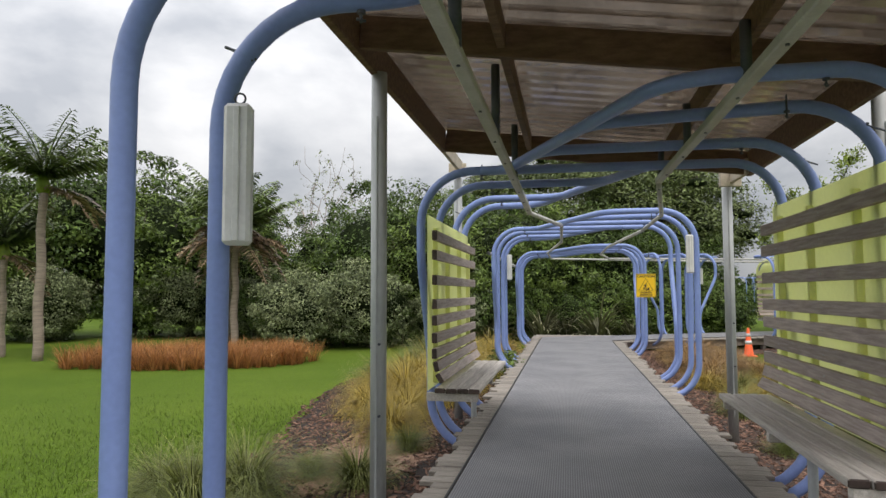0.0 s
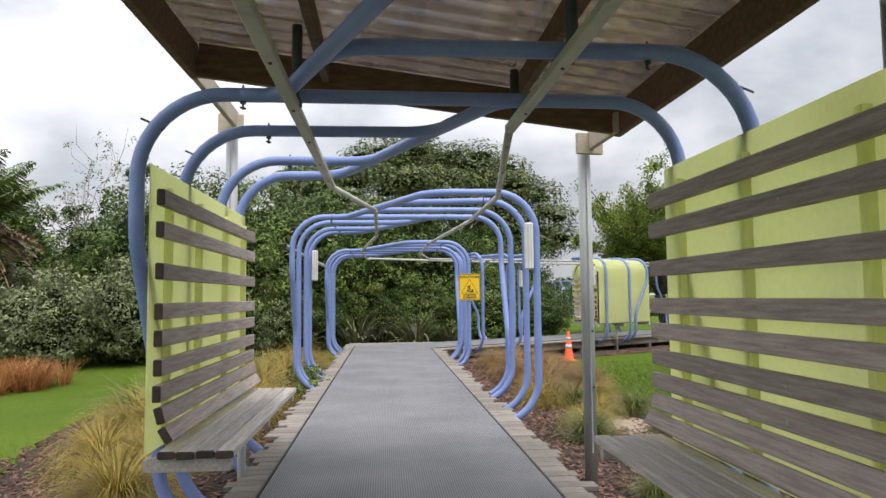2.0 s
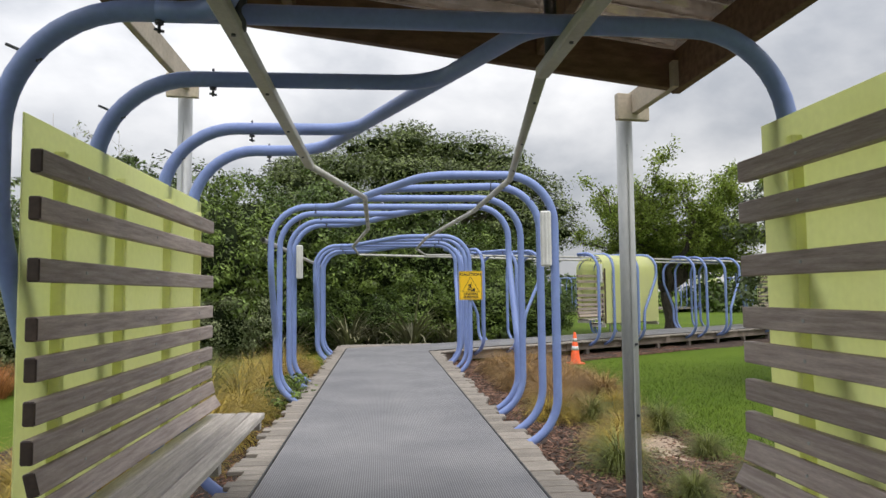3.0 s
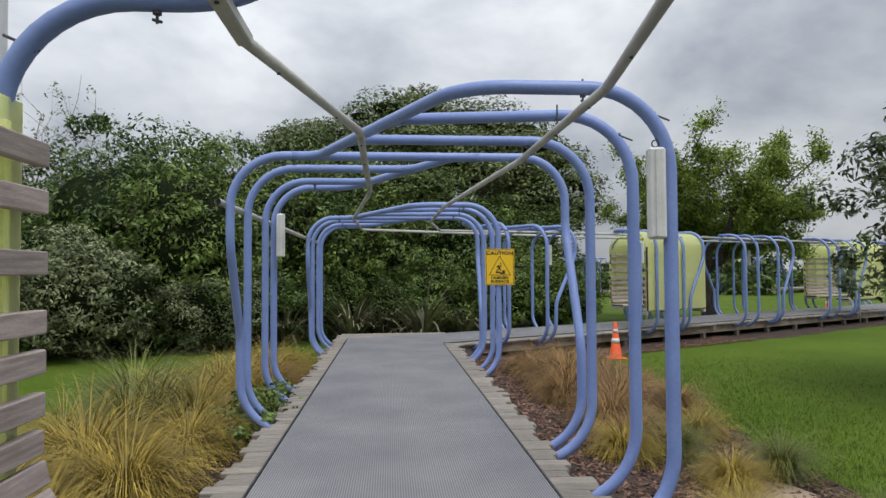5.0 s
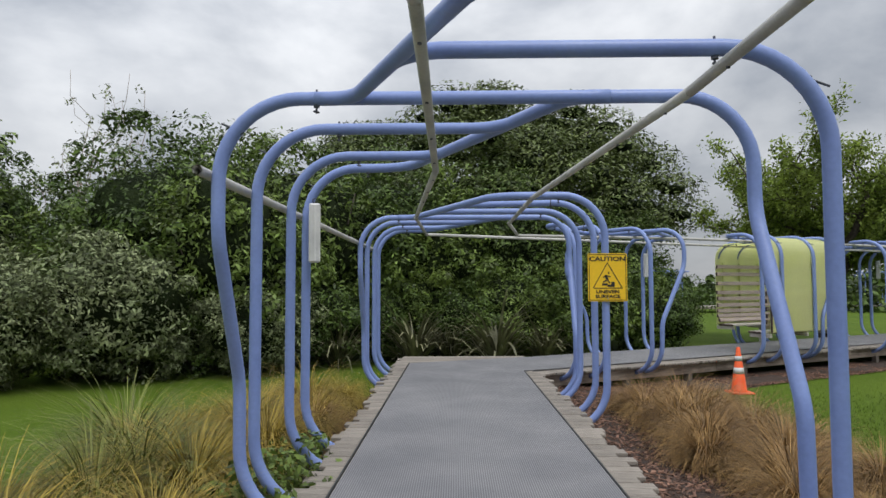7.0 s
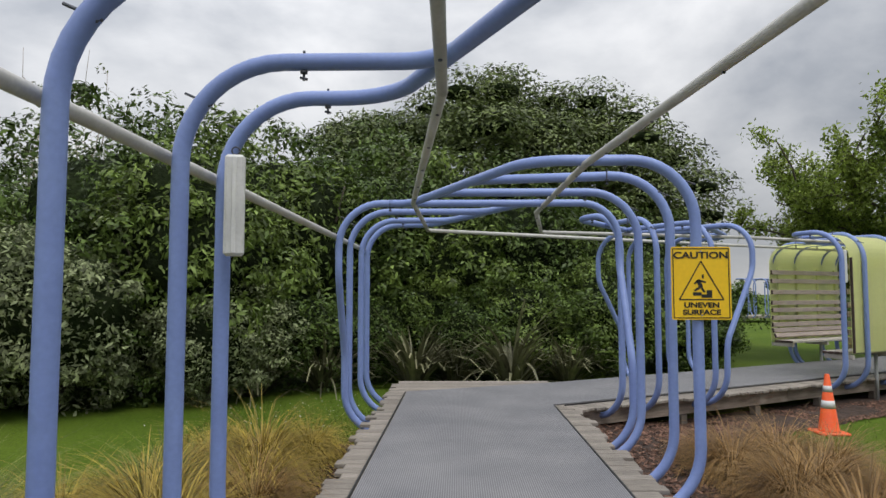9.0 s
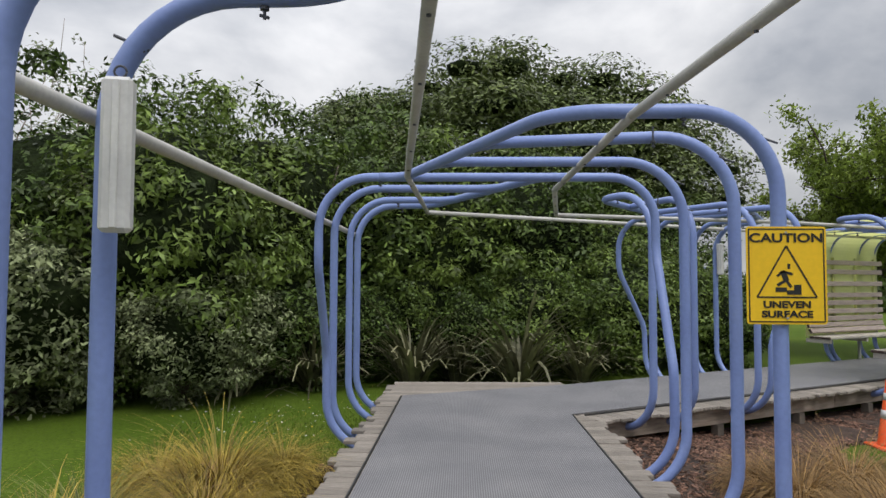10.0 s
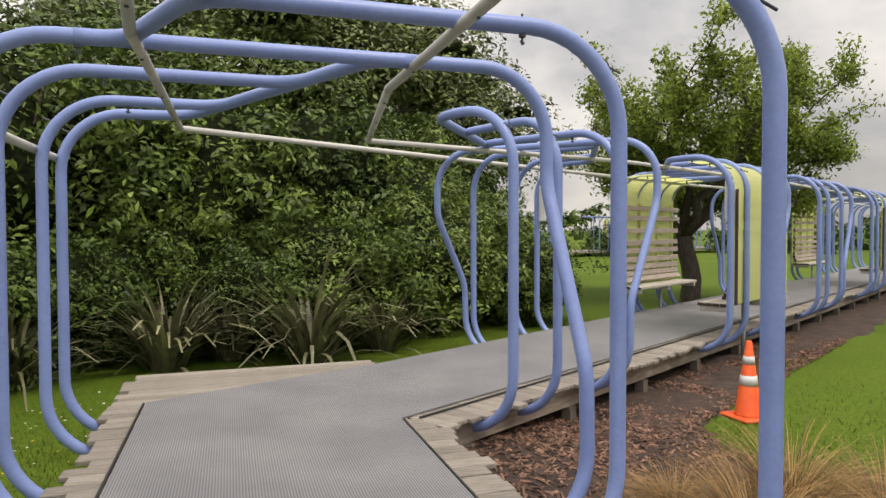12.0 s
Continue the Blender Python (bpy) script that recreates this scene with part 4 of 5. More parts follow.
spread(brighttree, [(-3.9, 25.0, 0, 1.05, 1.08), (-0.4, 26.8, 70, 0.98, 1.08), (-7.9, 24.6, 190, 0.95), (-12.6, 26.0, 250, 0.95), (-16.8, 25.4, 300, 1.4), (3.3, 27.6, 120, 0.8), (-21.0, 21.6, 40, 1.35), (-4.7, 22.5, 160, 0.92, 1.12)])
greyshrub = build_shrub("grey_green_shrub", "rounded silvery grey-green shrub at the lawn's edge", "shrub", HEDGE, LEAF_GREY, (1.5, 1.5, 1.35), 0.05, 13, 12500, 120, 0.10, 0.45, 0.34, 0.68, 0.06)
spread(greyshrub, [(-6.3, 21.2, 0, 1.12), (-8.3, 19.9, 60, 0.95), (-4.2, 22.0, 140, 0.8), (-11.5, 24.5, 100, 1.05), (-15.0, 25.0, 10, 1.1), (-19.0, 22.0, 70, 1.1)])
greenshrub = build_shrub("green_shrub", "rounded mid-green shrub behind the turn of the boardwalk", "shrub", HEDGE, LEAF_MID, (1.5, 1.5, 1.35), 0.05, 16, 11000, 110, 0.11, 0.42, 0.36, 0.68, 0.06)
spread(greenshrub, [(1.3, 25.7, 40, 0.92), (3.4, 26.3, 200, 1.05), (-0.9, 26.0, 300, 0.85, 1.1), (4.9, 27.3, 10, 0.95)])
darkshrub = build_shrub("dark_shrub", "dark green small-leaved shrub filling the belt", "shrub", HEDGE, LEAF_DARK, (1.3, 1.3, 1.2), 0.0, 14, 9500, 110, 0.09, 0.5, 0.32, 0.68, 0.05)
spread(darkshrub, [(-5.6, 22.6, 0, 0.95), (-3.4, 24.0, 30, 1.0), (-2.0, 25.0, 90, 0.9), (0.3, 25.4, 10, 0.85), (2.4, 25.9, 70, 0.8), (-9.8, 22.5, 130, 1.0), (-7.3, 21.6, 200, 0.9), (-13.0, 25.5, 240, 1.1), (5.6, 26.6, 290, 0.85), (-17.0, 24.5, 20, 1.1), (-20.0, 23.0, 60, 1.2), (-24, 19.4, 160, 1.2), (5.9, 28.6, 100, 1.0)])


def build_dome_tree():
    """A wide umbrella-shaped evergreen with open forked limbs below the canopy."""
    rs, rnd = np.random.RandomState(21), random.Random(21)
    th = thing("umbrella_tree", "large dark evergreen with a wide domed canopy and forked limbs", "tree")
    bm = bmesh.new()
    forks = []
    for k in range(7):
        a = k * 0.9 + rnd.uniform(-0.2, 0.2)
        mid = (1.6 * math.cos(a), 1.6 * math.sin(a), 4.2 + rnd.uniform(-0.4, 0.5))
        limb(bm, (0.2 * math.cos(a), 0.2 * math.sin(a), 1.2), mid, 0.26, 0.17, rnd, 8)
        for j in range(3):
            b = a + rnd.uniform(-0.6, 0.6)
            r = rnd.uniform(2.8, 5.2)
            limb(bm, mid, (r * math.cos(b), r * math.sin(b), 6.2 + rnd.uniform(-0.3, 0.9)), 0.15, 0.05, rnd, 6)
    limb(bm, (0, 0, -0.2), (0, 0, 1.5), 0.5, 0.4, rnd, 10)
    part("trunk", bm, BARK, th, "dark forked trunk and limbs", smooth=True)
    n = 190
    d = unit(rs.normal(0, 1, (n * 3, 3)))
    d = d[d[:, 2] > -0.25][:n]
    rr = rs.uniform(0.80, 1.0, (n, 1)) * (1 + 0.07 * np.sin(5 * np.arctan2(d[:, 1:2], d[:, 0:1]) + 1.0))
    c = d * rr * np.array([5.7, 5.7, 4.1]) + np.array([0, 0, 4.75])
    size = rs.uniform(0.75, 1.25, n)
    per = 640
    e = unit(rs.normal(0, 1, (n, per, 3)) + np.array([0, 0, 0.45]))
    p = c[:, None, :] + e * np.array([1.0, 1.0, 0.62]) * rs.uniform(0.6, 1.08, (n, per, 1)) * size[:, None, None]
    v = leaves(p.reshape(-1, 3), (e + np.array([0, 0, 0.6])).reshape(-1, 3), 0.145, 0.48, rs)
    # a blob in each clump, painted dark as the shade inside it
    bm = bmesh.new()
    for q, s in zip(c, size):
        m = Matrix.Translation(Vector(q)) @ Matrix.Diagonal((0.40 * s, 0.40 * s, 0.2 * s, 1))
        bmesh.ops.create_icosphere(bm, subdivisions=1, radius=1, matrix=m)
    part("inner_foliage", bm, SHADE_CORE, th, "dark hull behind the leaves, coloured as deep shade", smooth=True)
    part("crown", quads_mesh("crown", v, LEAF_OLIVE), None, th)
    th.matrix_basis = pose(1.5, 35.2, GROUND, 0, 0, 40) @ Matrix.Diagonal((1.18, 1.18, 1.0, 1))
    return th


build_dome_tree()


def build_open_tree(name, label, at, height, spread_r, mat, seed, count, leaf, twigs, trunk_r, bark=None, first=0.28, loose=0.035):
    """A tree with an open crown: forking limbs, twigs and loose leaves along them."""
    rs, rnd = np.random.RandomState(seed), random.Random(seed)
    th = thing(name, label, "tree")
    bm = bmesh.new()
    tips = []
    top = limb(bm, (0, 0, -0.2), (rnd.uniform(-0.2, 0.2), 0.1, height * first), trunk_r, trunk_r * 0.75, rnd, 10, 0.05)[-1]
    for k in range(7):
        a = k * 0.9 + rnd.uniform(-0.3, 0.3)
        r1 = spread_r * rnd.uniform(0.35, 0.6)
        m = Vector((r1 * math.cos(a), r1 * math.sin(a), height * rnd.uniform(first + 0.12, 0.72)))
        pts = limb(bm, top, m, trunk_r * 0.5, trunk_r * 0.25, rnd, 7, 0.1)
        for j in range(5):
            b = a + rnd.uniform(-0.9, 0.9)
            r2 = spread_r * rnd.uniform(0.55, 1.0)
            q = Vector((r2 * math.cos(b), r2 * math.sin(b), min(height, m.z + height * rnd.uniform(-0.12, 0.42))))
            sub = limb(bm, rnd.choice(pts[2:]), q, trunk_r * 0.2, trunk_r * 0.06, rnd, 5, 0.12)
            for i in range(twigs):
                s = rnd.choice(sub[1:])
                t = s + Vector((rnd.uniform(-1, 1), rnd.uniform(-1, 1), rnd.uniform(-0.5, 0.9))) * spread_r * 0.22
                limb(bm, s, t, trunk_r * 0.06, trunk_r * 0.025, rnd, 4, 0.1)
                tips.append((s, t))
    part("trunk", bm, bark or BARK, th, "forked trunk, limbs and twigs", smooth=True)
    seg = np.array([[tuple(s), tuple(t)] for s, t in tips])
    pick = rs.randint(0, len(seg), count)
    f = rs.uniform(0.2, 1.15, (count, 1))
    p = seg[pick, 0] * (1 - f) + seg[pick, 1] * f + rs.normal(0, spread_r * loose, (count, 3))
    v = leaves(p, rs.normal(0, 1, (count, 3)) + np.array([0, 0, 0.8]), leaf, 0.5, rs)
    part("crown", quads_mesh("crown", v, mat), None, th)
    th.location = (*at, ground_height(*at))
    return th


build_open_tree("deciduous_tree", "open-crowned deciduous tree in fresh green leaf on the lawn", (11.45, 29.2), 6.3, 3.6, LEAF_FRESH, 31, 85000, 0.12, 12, 0.27, first=0.27, loose=0.04)
build_open_tree("sparse_tree", "thin pale tree with sparse leaves above the shrubs", (-10.5, 28.5), 8.0, 2.4, LEAF_GREY, 32, 1700, 0.13, 5, 0.09, PALEBARK)
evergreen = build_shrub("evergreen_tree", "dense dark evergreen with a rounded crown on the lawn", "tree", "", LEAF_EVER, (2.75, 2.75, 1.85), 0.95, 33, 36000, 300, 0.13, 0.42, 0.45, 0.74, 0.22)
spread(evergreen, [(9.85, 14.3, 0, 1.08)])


def build_tree_ring(cx, cy, r):
    bm = bmesh.new()
    c = bm.verts.new((cx, cy, ground_height(cx, cy) + 0.06))
    ring = []
    for k in range(40):
        a = 2 * math.pi * k / 40
        q = r * (1 + 0.12 * noise.noise(Vector((math.cos(a) * 2, math.sin(a) * 2, 3))))
        x, y = cx + q * math.cos(a), cy + q * math.sin(a)
        ring.append(bm.verts.new((x, y, ground_height(x, y) + 0.008)))
    for k in range(40):
        bm.faces.new((c, ring[k], ring[(k + 1) % 40]))
    tagged(new("tree_ring", mesh_of("tree_ring", bm, MULCHSOIL, True)), "brown bark mulch ring round the evergreen tree", "garden bed", kind="structure")


build_tree_ring(9.85, 14.3, 2.2)


def frond(rs, base, az, length, rise, droop):
    """One feather-leaf of a palm: leaflets in two rows along an arched rib."""
    out = []
    d = np.array([math.cos(az), math.sin(az), 0.0])
    sd = np.array([-math.sin(az), math.cos(az), 0.0])
    prev = None
    n = 26
    for k in range(n):
        f = k / (n - 1)
        p = base + d * length * f * math.cos(rise * (1 - 0.4 * f)) + np.array([0, 0, 1.0]) * (length * math.sin(rise) * f - droop * length * f * f)
        if prev is not None:
            w = 0.02
            out.append(np.stack([prev - sd * w, prev + sd * w, p + sd * w * 0.8, p - sd * w * 0.8]))
            ll = 0.5 * math.sin(math.pi * min(0.15 + 0.85 * f, 0.98)) + 0.12
            for s in (-1, 1):
                t = p + sd * s * ll * 0.8 + d * ll * 0.45 + np.array([0, 0, -0.28 * ll + rs.normal(0, 0.04)])
                m = (p + t) / 2 + np.array([0, 0, 0.05])
                wv = d * 0.05
                out.append(np.stack([p - wv, m - wv, t, m + wv]))
        prev = p
    return out


def build_palm(at, height, seed, dead, reach=1.0):
    rs, rnd = np.random.RandomState(seed), random.Random(seed)
    th = thing("nikau_palm", "slender ringed palm with a feathery green crown", "palm", group="palms by the lawn")
    bm = bmesh.new()
    tube(bm, [Vector((0.03 * math.sin(k), 0, height * 0.74 * k / 14 - 0.1)) for k in range(15)], [0.13 - 0.03 * k / 14 + (0.006 if k % 2 else 0) for k in range(15)], 12)
    part("trunk", bm, PALEBARK, th, "pale ringed trunk", smooth=True)
    bm = bmesh.new()
    z = height * 0.74 - 0.12
    tube(bm, [Vector((0, 0, z)), Vector((0, 0, z + 0.18)), Vector((0, 0, z + 0.5))], [0.13, 0.2, 0.08], 12)
    part("crownshaft", bm, LEAF_FRESH, th, "smooth green crownshaft", smooth=True)
    live, dry = [], []
    base = np.array([0, 0, z + 0.45])
    for k in range(28):
        az = k * 2.4 + rnd.uniform(-0.2, 0.2)
        live += frond(rs, base, az, reach * rnd.uniform(1.3, 1.8), rnd.uniform(0.4, 1.45), rnd.uniform(0.1, 0.4))
    for k in range(dead):
        az = k * 1.1 + rnd.uniform(-0.3, 0.3)
        dry += frond(rs, base - np.array([0, 0, 0.3]), az, reach * rnd.uniform(1.0, 1.5), rnd.uniform(-0.2, 0.35), rnd.uniform(0.5, 0.9))
    part("fronds", quads_mesh("fronds", np.array(live), LEAF_PALM), None, th)
    if dry:
        part("dry_fronds", quads_mesh("dry_fronds", np.array(dry), LEAF_DEADPALM), None, th, "brown hanging dry fronds")
    th.location = (*at, ground_height(*at))


build_palm((-13.6, 15.6), 6.1, 41, 3, 1.4)
build_palm((-10.8, 20.8), 4.75, 42, 18, 1.3)
build_palm((-11.9, 22.4), 5.6, 43, 14, 1.25)
build_palm((-15.5, 16.4), 3.8, 44, 2)


def blade_fan(count, height, width, spread_a, arch, rs, base_r=0.06, segs=3):
    """Arching narrow blades from one root: an array of quads."""
    az = rs.uniform(0, 6.28, count)
    lean = np.abs(rs.normal(0, spread_a, count)) + 0.08
    h = height * rs.uniform(0.55, 1.1, count)
    b = np.stack([np.cos(az), np.sin(az), np.zeros(count)], axis=1)
    root = b * base_r * rs.uniform(0, 1, (count, 1))
    sd = np.stack([-np.sin(az), np.cos(az), np.zeros(count)], axis=1)
    ws = width * rs.uniform(0.7, 1.3, (count, 1))
    pts = []
    bend = arch * rs.uniform(0.45, 1.25, count)
    out, up = np.zeros(count), np.zeros(count)
    for k in range(segs + 1):
        if k:
            ang = lean + bend * ((k - 0.5) / segs) ** 1.4
            out, up = out + np.sin(ang) / segs, up + np.cos(ang) / segs
        pts.append(root + b * (h * out)[:, None] + np.array([0, 0, 1.0]) * (h * up)[:, None])
    quads = []
    for k in range(segs):
        w0, w1 = ws * (1 - 0.75 * k / segs), ws * (1 - 0.75 * (k + 1) / segs)
        quads.append(np.stack([pts[k] - sd * w0, pts[k] + sd * w0, pts[k + 1] + sd * w1, pts[k + 1] - sd * w1], axis=1))
    return np.concatenate(quads)


def joined_blades(name, quads, segs, mat):
    """As quads_mesh, but the quads of one blade share their corners, so that each blade is one piece."""
    count = len(quads) // segs
    q = quads.reshape(segs, count, 4, 3).transpose(1, 0, 2, 3)
    rows = [q[:, 0, 0], q[:, 0, 1]]
    for k in range(segs):
        rows += [q[:, k, 3], q[:, k, 2]]
    v = np.stack(rows, axis=1)
    per = 2 * (segs + 1)
    base = np.arange(count)[:, None, None] * per
    f = base + np.array([[2 * k, 2 * k + 1, 2 * k + 3, 2 * k + 2] for k in range(segs)])[None]
    me = bpy.data.meshes.new(name)
    me.vertices.add(count * per)
    me.vertices.foreach_set("co", v.astype(np.float32).ravel())
    n = count * segs
    me.loops.add(n * 4)
    me.loops.foreach_set("vertex_index", f.astype(np.int32).ravel())
    me.polygons.add(n)
    me.polygons.foreach_set("loop_start", np.arange(0, n * 4, 4, dtype=np.int32))
    me.polygons.foreach_set("loop_total", np.full(n, 4, dtype=np.int32))
    me.update(calc_edges=True)
    me.materials.append(mat)
    return me


def build_tussock(label, mat, height, seed, count=950, width=0.0045, spread_a=0.62, arch=1.35):
    rs = np.random.RandomState(seed)
    me = joined_blades("sedge_tussock", blade_fan(count, height, width, spread_a, arch, rs, 0.12, 5), 5, mat)
    return tagged(new("sedge_tussock", me), label, "sedge tussock", group="sedge tussocks in the beds")


def plant(ob, spots, height=bed_height):
    first = True
    for x, y, s in spots:
        m = pose(x, y, height(x, y) - 0.01, 0, 0, (x * 997 + y * 313) % 360)
        if first:
            ob.matrix_basis = m @ Matrix.Diagonal((s, s, s, 1))
            first = False
        else:
            copy_thing(ob, m).scale = (s, s, s)


GOLD = build_tussock("golden arching sedge tussock in the mulch bed", SEDGE_GOLD, 1.0, 51, 1500, 0.0045, 0.5, 2.5)
plant(GOLD, [(-2.1, 8.9, 0.72), (-2.75, 9.3, 0.75), (-1.85, 9.8, 0.85), (-2.5, 10.4, 1.05), (-1.75, 10.9, 0.95), (-3.1, 10.9, 0.8), (-2.35, 11.7, 1.1), (-1.7, 12.2, 0.8), (-2.9, 12.5, 1.0), (-1.95, 13.4, 1.0), (-2.6, 14.3, 1.0), (-1.75, 14.7, 0.95), (-2.2, 15.4, 1.0), (-1.65, 16.2, 0.8), (-2.9, 15.6, 0.85), (-1.85, 17.0, 1.0), (-2.45, 17.3, 0.8), (-1.5, 17.5, 0.65), (-2.0, 7.7, 0.75), (2.4, 10.2, 0.5), (2.9, 11.3, 0.5), (2.2, 11.9, 0.55), (3.4, 13.0, 0.55)])
GREEN = build_tussock("green and straw sedge tussock in the mulch bed", SEDGE_GREEN, 0.95, 52, 1300, 0.0042, 0.5, 2.1)
plant(GREEN, [(-2.9, 5.0, 0.85), (-2.35, 4.1, 0.7), (-1.75, 5.6, 0.62), (-2.95, 14.4, 1.3), (-2.45, 13.6, 1.1), (-3.2, 11.6, 1.0), (-2.5, 13.0, 1.15), (-2.3, 16.0, 0.9), (2.2, 9.4, 0.62), (2.8, 12.2, 0.6), (3.45, 10.3, 0.45), (3.2, 8.3, 0.55), (3.55, 9.2, 0.6), (2.55, 8.7, 0.42), (-1.62, 6.9, 0.4), (-2.35, 6.1, 0.4), (-3.3, 5.2, 0.7), (-2.6, 5.3, 0.85), (3.5, 11.6, 0.6), (2.1, 7.4, 0.35), (-2.6, 2.8, 0.8), (3.0, 5.0, 0.6)])
BROWN = build_tussock("brown weeping sedge tussock in the mulch bed", SEDGE_BROWN, 1.0, 53, 1500, 0.0045, 0.5, 2.35)
plant(BROWN, [(2.53, 13.2, 0.75), (2.80, 13.9, 0.84), (2.38, 14.6, 0.70), (2.60, 15.2, 0.88), (3.20, 14.8, 0.84), (2.58, 16.1, 0.84), (2.90, 16.4, 0.92), (3.40, 16.0, 0.84), (2.50, 17.1, 0.79), (3.10, 17.5, 0.84), (2.48, 12.4, 0.62), (3.50, 17.2, 0.75), (3.60, 15.2, 0.70), (-1.90, 16.6, 0.70), (-1.50, 15.6, 0.70), (2.43, 17.7, 0.53), (3.60, 14.0, 0.70)])


def build_red_bed():
    rs = np.random.RandomState(54)
    quads = []
    for k in range(240):
        a, r = rs.uniform(0, 6.28), math.sqrt(rs.uniform(0, 1))
        x, y = -9.2 + 2.9 * r * math.cos(a), 15.6 + 1.5 * r * math.sin(a) + 0.28 * 2.9 * r * math.cos(a)
        q = blade_fan(70, 0.62, 0.006, 0.4, 0.8, rs, 0.12, 3)
        q = q + np.array([x, y, ground_height(x, y)])
        quads.append(q.reshape(3, 70, 4, 3))
    q = np.concatenate(quads, axis=1).reshape(-1, 4, 3)
    tagged(new("red_sedge_bed", joined_blades("red_sedge_bed", q, 3, SEDGE_RED)), "long bed of rust-red sedge on the lawn", "sedge bed", kind="stuff")


build_red_bed()


def build_flax(seed):
    rs = np.random.RandomState(seed)
    me = joined_blades("flax_bush", blade_fan(110, 1.75, 0.042, 0.42, 1.7, rs, 0.25, 5), 5, LEAF_FLAX)
    return tagged(new("flax_bush", me), "flax bush with long sword-shaped leaves under the shrubs", "flax bush", group="flax bushes behind the boardwalk")


plant(build_flax(61), [(-0.9, 24.1, 1.0), (1.0, 24.0, 1.1), (-2.6, 23.6, 0.9), (2.2, 24.6, 0.8), (-0.1, 24.6, 0.9), (-3.7, 22.9, 0.85)], ground_height)

leafy = build_shrub("leafy_groundcover", "low leafy green plant growing against the boardwalk", "plant", "", LEAF_MID, (0.33, 0.55, 0.26), 0.02, 15, 1500, 60, 0.06, 0.6, 0.10, 0.0, 0.02)
spread(leafy, [(-1.30, 12.9, 0, 1.2), (-1.24, 13.9, 20, 1.05)])


def build_lawn_blades():
    """Short blades on the lawn nearest to the walk."""
    rs = np.random.RandomState(71)
    out = []
    for (x0, x1, y0, y1, n) in ((-8.5, -2.4, 3.0, 11.0, 90000), (-3.6, -1.3, 16.2, 22.5, 20000), (3.3, 9.0, 8.0, 21.0, 110000)):
        x, y = rs.uniform(x0, x1, n), rs.uniform(y0, y1, n)
        keep = np.array([not in_poly(a, b, BED_LEFT) and not in_poly(a, b, BED_RIGHT) for a, b in zip(x, y)])
        far = np.minimum(np.abs(x - 3.9), np.minimum(np.abs(x + 3.4), np.abs(x + 1.8)))
        keep &= rs.uniform(0, 1, n) < np.exp(-far / 1.8) * np.clip((y1 - y) / 4.0, 0, 1)
        x, y = x[keep], y[keep]
        n = len(x)
        z = np.array([ground_height(a, b) for a, b in zip(x, y)])
        root = np.stack([x, y, z], axis=1)
        az = rs.uniform(0, 6.28, n)
        sd = np.stack([np.cos(az), np.sin(az), np.zeros(n)], axis=1) * 0.004
        tip = root + np.stack([rs.normal(0, 0.015, n), rs.normal(0, 0.015, n), rs.uniform(0.02, 0.05, n)], axis=1)
        out.append(np.stack([root - sd, root + sd, tip + sd * 0.3, tip - sd * 0.3], axis=1))
    tagged(new("lawn_grass", quads_mesh("lawn_grass", np.concatenate(out), LAWNBLADE)), "short mown grass blades of the lawn", "grass", kind="stuff")


build_lawn_blades()


def build_daisies():
    """Small white and yellow flower heads in the lawn beside the turn."""
    rs = np.random.RandomState(72)
    for name, mat, n in (("daisies", LAMPWHITE, 130), ("buttercups", SIGNYELLOW, 60)):
        x, y = rs.normal(-2.3, 0.9, n), rs.normal(21.2, 1.0, n)
        keep = x < -1.25
        c = np.stack([x, y, np.array([ground_height(a, b) + 0.05 for a, b in zip(x, y)])], axis=1)[keep]
        v = leaves(c, np.tile(np.array([0, 0, 3.0]), (len(c), 1)), 0.028, 1.0, rs)
        tagged(new(name, quads_mesh(name, v, mat)), "tiny flowers scattered in the grass", "wild flowers", kind="stuff")


build_daisies()


# ---- distance: far trees, far walkway ----
def build_far_trees():
    rs = np.random.RandomState(81)
    for name, spots, label in (("far_trees", [(x, 62 + 6 * math.sin(x * 0.4)) for x in range(4, 70, 3)], "distant dark row of trees beyond the lawn"),
                               ("far_woods", [(-36 + 2.2 * math.sin(y), y) for y in range(-10, 40, 4)] + [(x, 44 + 2 * math.sin(x)) for x in range(-40, 4, 4)], "distant belt of dark green trees"),
                               ("side_woods", [(62 + 4 * math.sin(y), y) for y in range(-30, 60, 4)] + [(x, -45 + 3 * math.sin(x)) for x in range(-40, 62, 4)], "distant trees round the park")):
        vs = []
        for x, y in spots:
            s = rs.uniform(0.7, 1.25)
            p, nr, c = crown_points(1100, 36, rs, (2.4 * s, 2.4 * s, 2.0 * s), 0.8, 0.7)
            v = leaves(p, nr, 0.5, 0.6, rs)
            v += np.array([x, y, GROUND + 1.5 * s])
            vs.append(v)
        tagged(new(name, quads_mesh(name, np.concatenate(vs), LEAF_DARK)), label, "distant trees", kind="stuff")


build_far_trees()


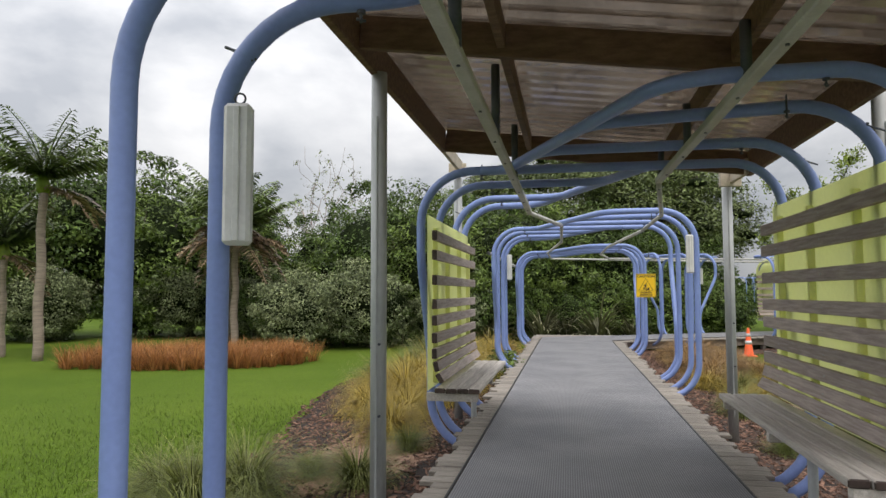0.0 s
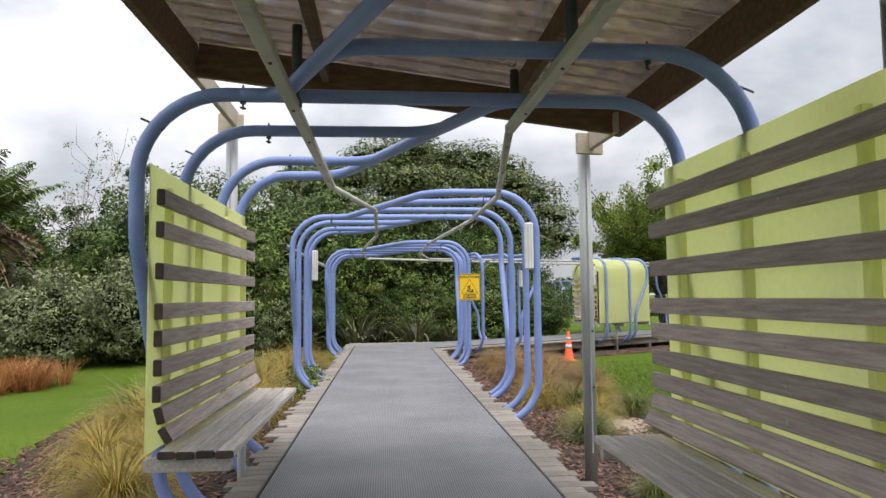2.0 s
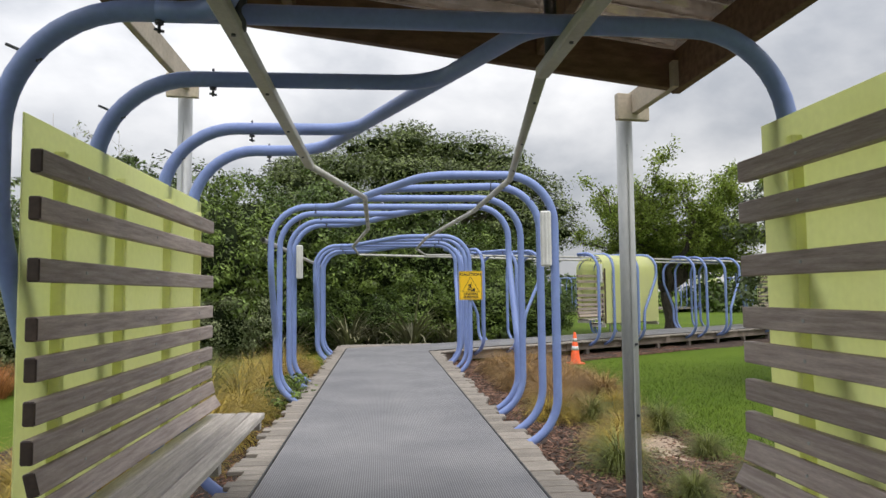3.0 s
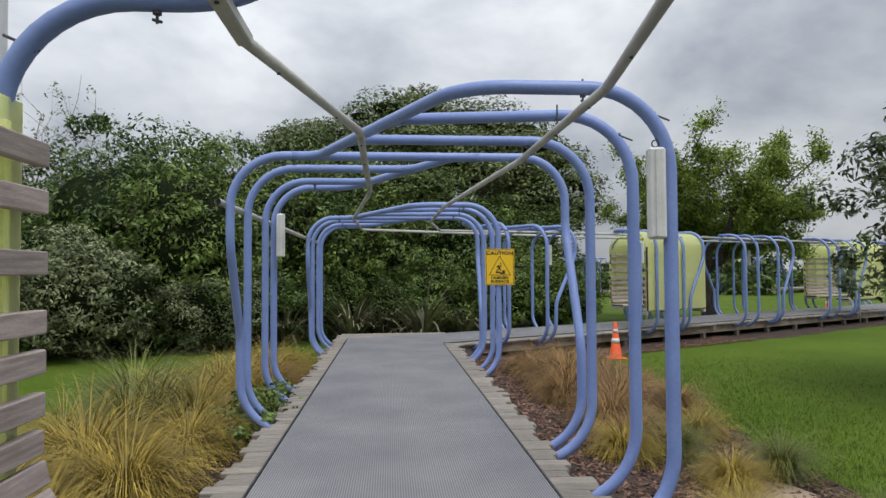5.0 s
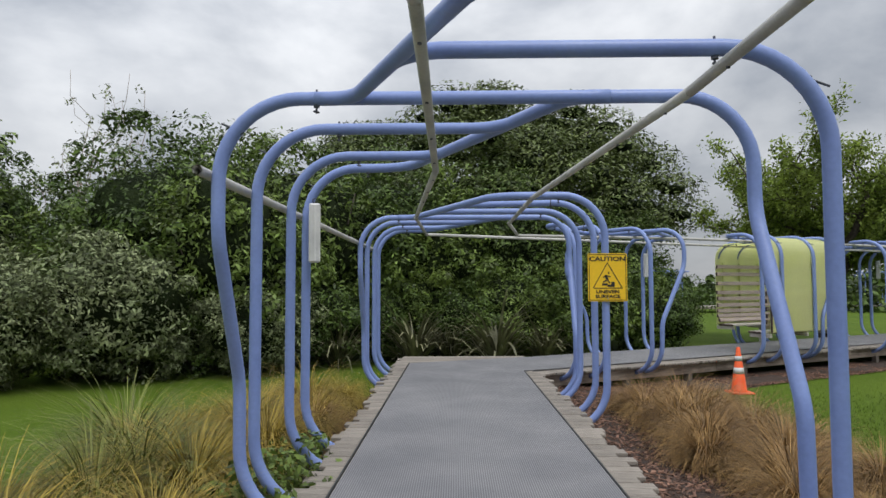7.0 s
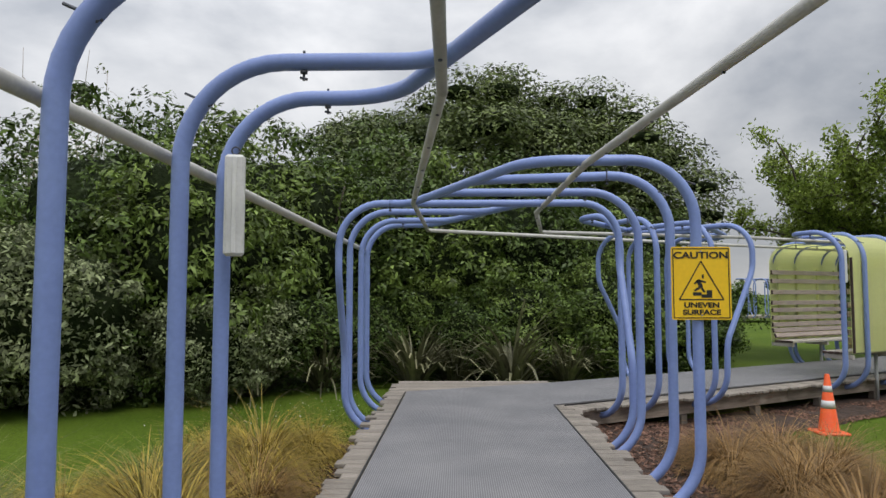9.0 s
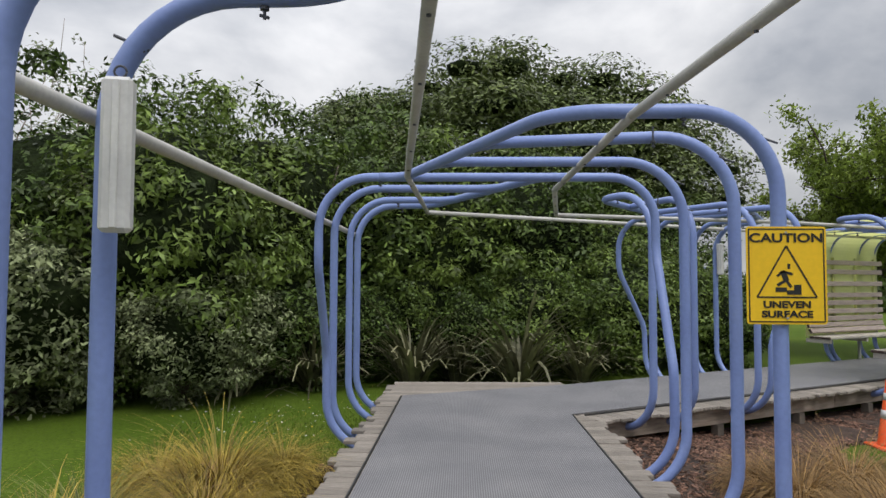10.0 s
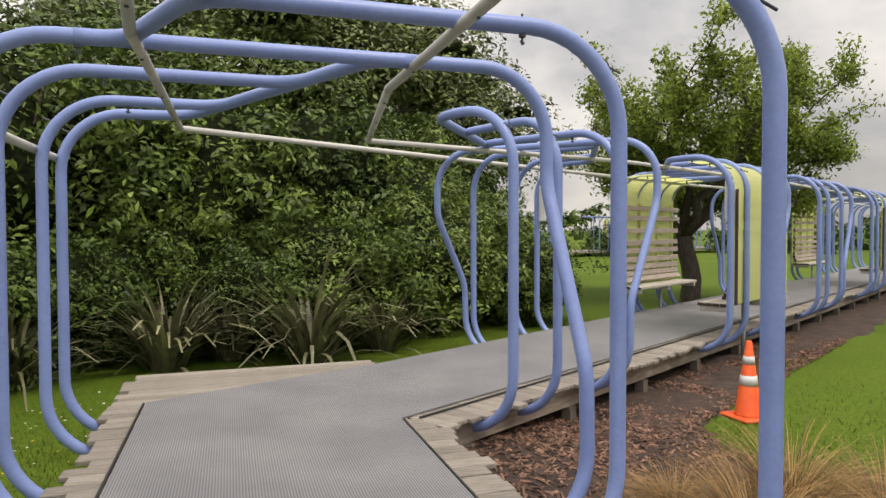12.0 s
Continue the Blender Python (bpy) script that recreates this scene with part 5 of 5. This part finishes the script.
def build_far_walk():
    """Another stretch of the same pipe walk, across the lawn."""
    base = pose(24, 58, 0, 0, 0, -72)
    bm = bmesh.new()
    box(bm, (-1.2, -14, -0.16), (1.4, 20, 0.0), 0.01)
    ob = new("far_boardwalk", mesh_of("far_boardwalk", bm, DECKWOOD))
    ob.matrix_basis = base
    tagged(ob, "distant grey timber boardwalk across the lawn", "boardwalk", kind="structure")
    for y in (-16, -10, -4, 2, 8):
        copy_thing(ARCH, base @ Matrix.Translation((0, y, 0)))
    copy_thing(bench_hood, base @ Matrix.Translation((-1.24, 4.0, 0)))


build_far_walk()


# ---- boards of the walk ----
def build_boards():
    rnd = random.Random(5)
    floor = thing("boardwalk", "boardwalk of short weathered grey timber planks", "boardwalk", kind="structure")
    meshes = {}

    def board_mesh(length):
        key = round(length, 1)
        if key not in meshes:
            bm = bmesh.new()
            box(bm, (-key / 2, -0.068, -0.036), (key / 2, 0.068, 0.0), 0.005)
            meshes[key] = mesh_of("plank", bm, DECKWOOD)
        return meshes[key]

    def put(m, length):
        ob = new("plank", board_mesh(length))
        ob.parent = floor
        ob.matrix_basis = m

    y = -3.9
    while y < 21.75:
        x0, x1 = -1.02 + rnd.uniform(-0.07, 0.06), 1.42 + rnd.uniform(-0.06, 0.07)
        if y > 19.0:
            x1 = max(1.42 - (y - 19.04) * 0.59, 0.4) if y < 20.7 else 1.42
        L = round(x1 - x0, 1)
        put(pose((x0 + x1) / 2, y, rnd.uniform(-0.003, 0.003), rnd.uniform(-0.6, 0.6), 0, rnd.uniform(-0.5, 0.5) + (1.5 if y > 20.6 else 0)), L)
        y += 0.142
    u = 0.07
    while u < 18:
        v0, v1 = rnd.uniform(-0.04, 0.05), 2.13 + rnd.uniform(-0.05, 0.05)
        m = LEG2 @ pose(u, (v0 + v1) / 2, -0.006 + rnd.uniform(-0.002, 0.002), 0, 0, 90 + rnd.uniform(-0.5, 0.5))
        put(m, v1 - v0)
        u += 0.142
    bm = bmesh.new()
    while u < 32:
        b = bmesh.new()
        box(b, (u - 0.068, rnd.uniform(-0.04, 0.05), -0.042), (u + 0.068, 2.13 + rnd.uniform(-0.05, 0.05), -0.006))
        t = bpy.data.meshes.new("tmp")
        b.to_mesh(t)
        b.free()
        bm.from_mesh(t)
        bpy.data.meshes.remove(t)
        u += 0.142
    ob = part("far_planks", bm, DECKWOOD, floor, "far planks of the boardwalk")
    ob.matrix_basis = LEG2
    ob["kind"] = "stuff"


build_boards()
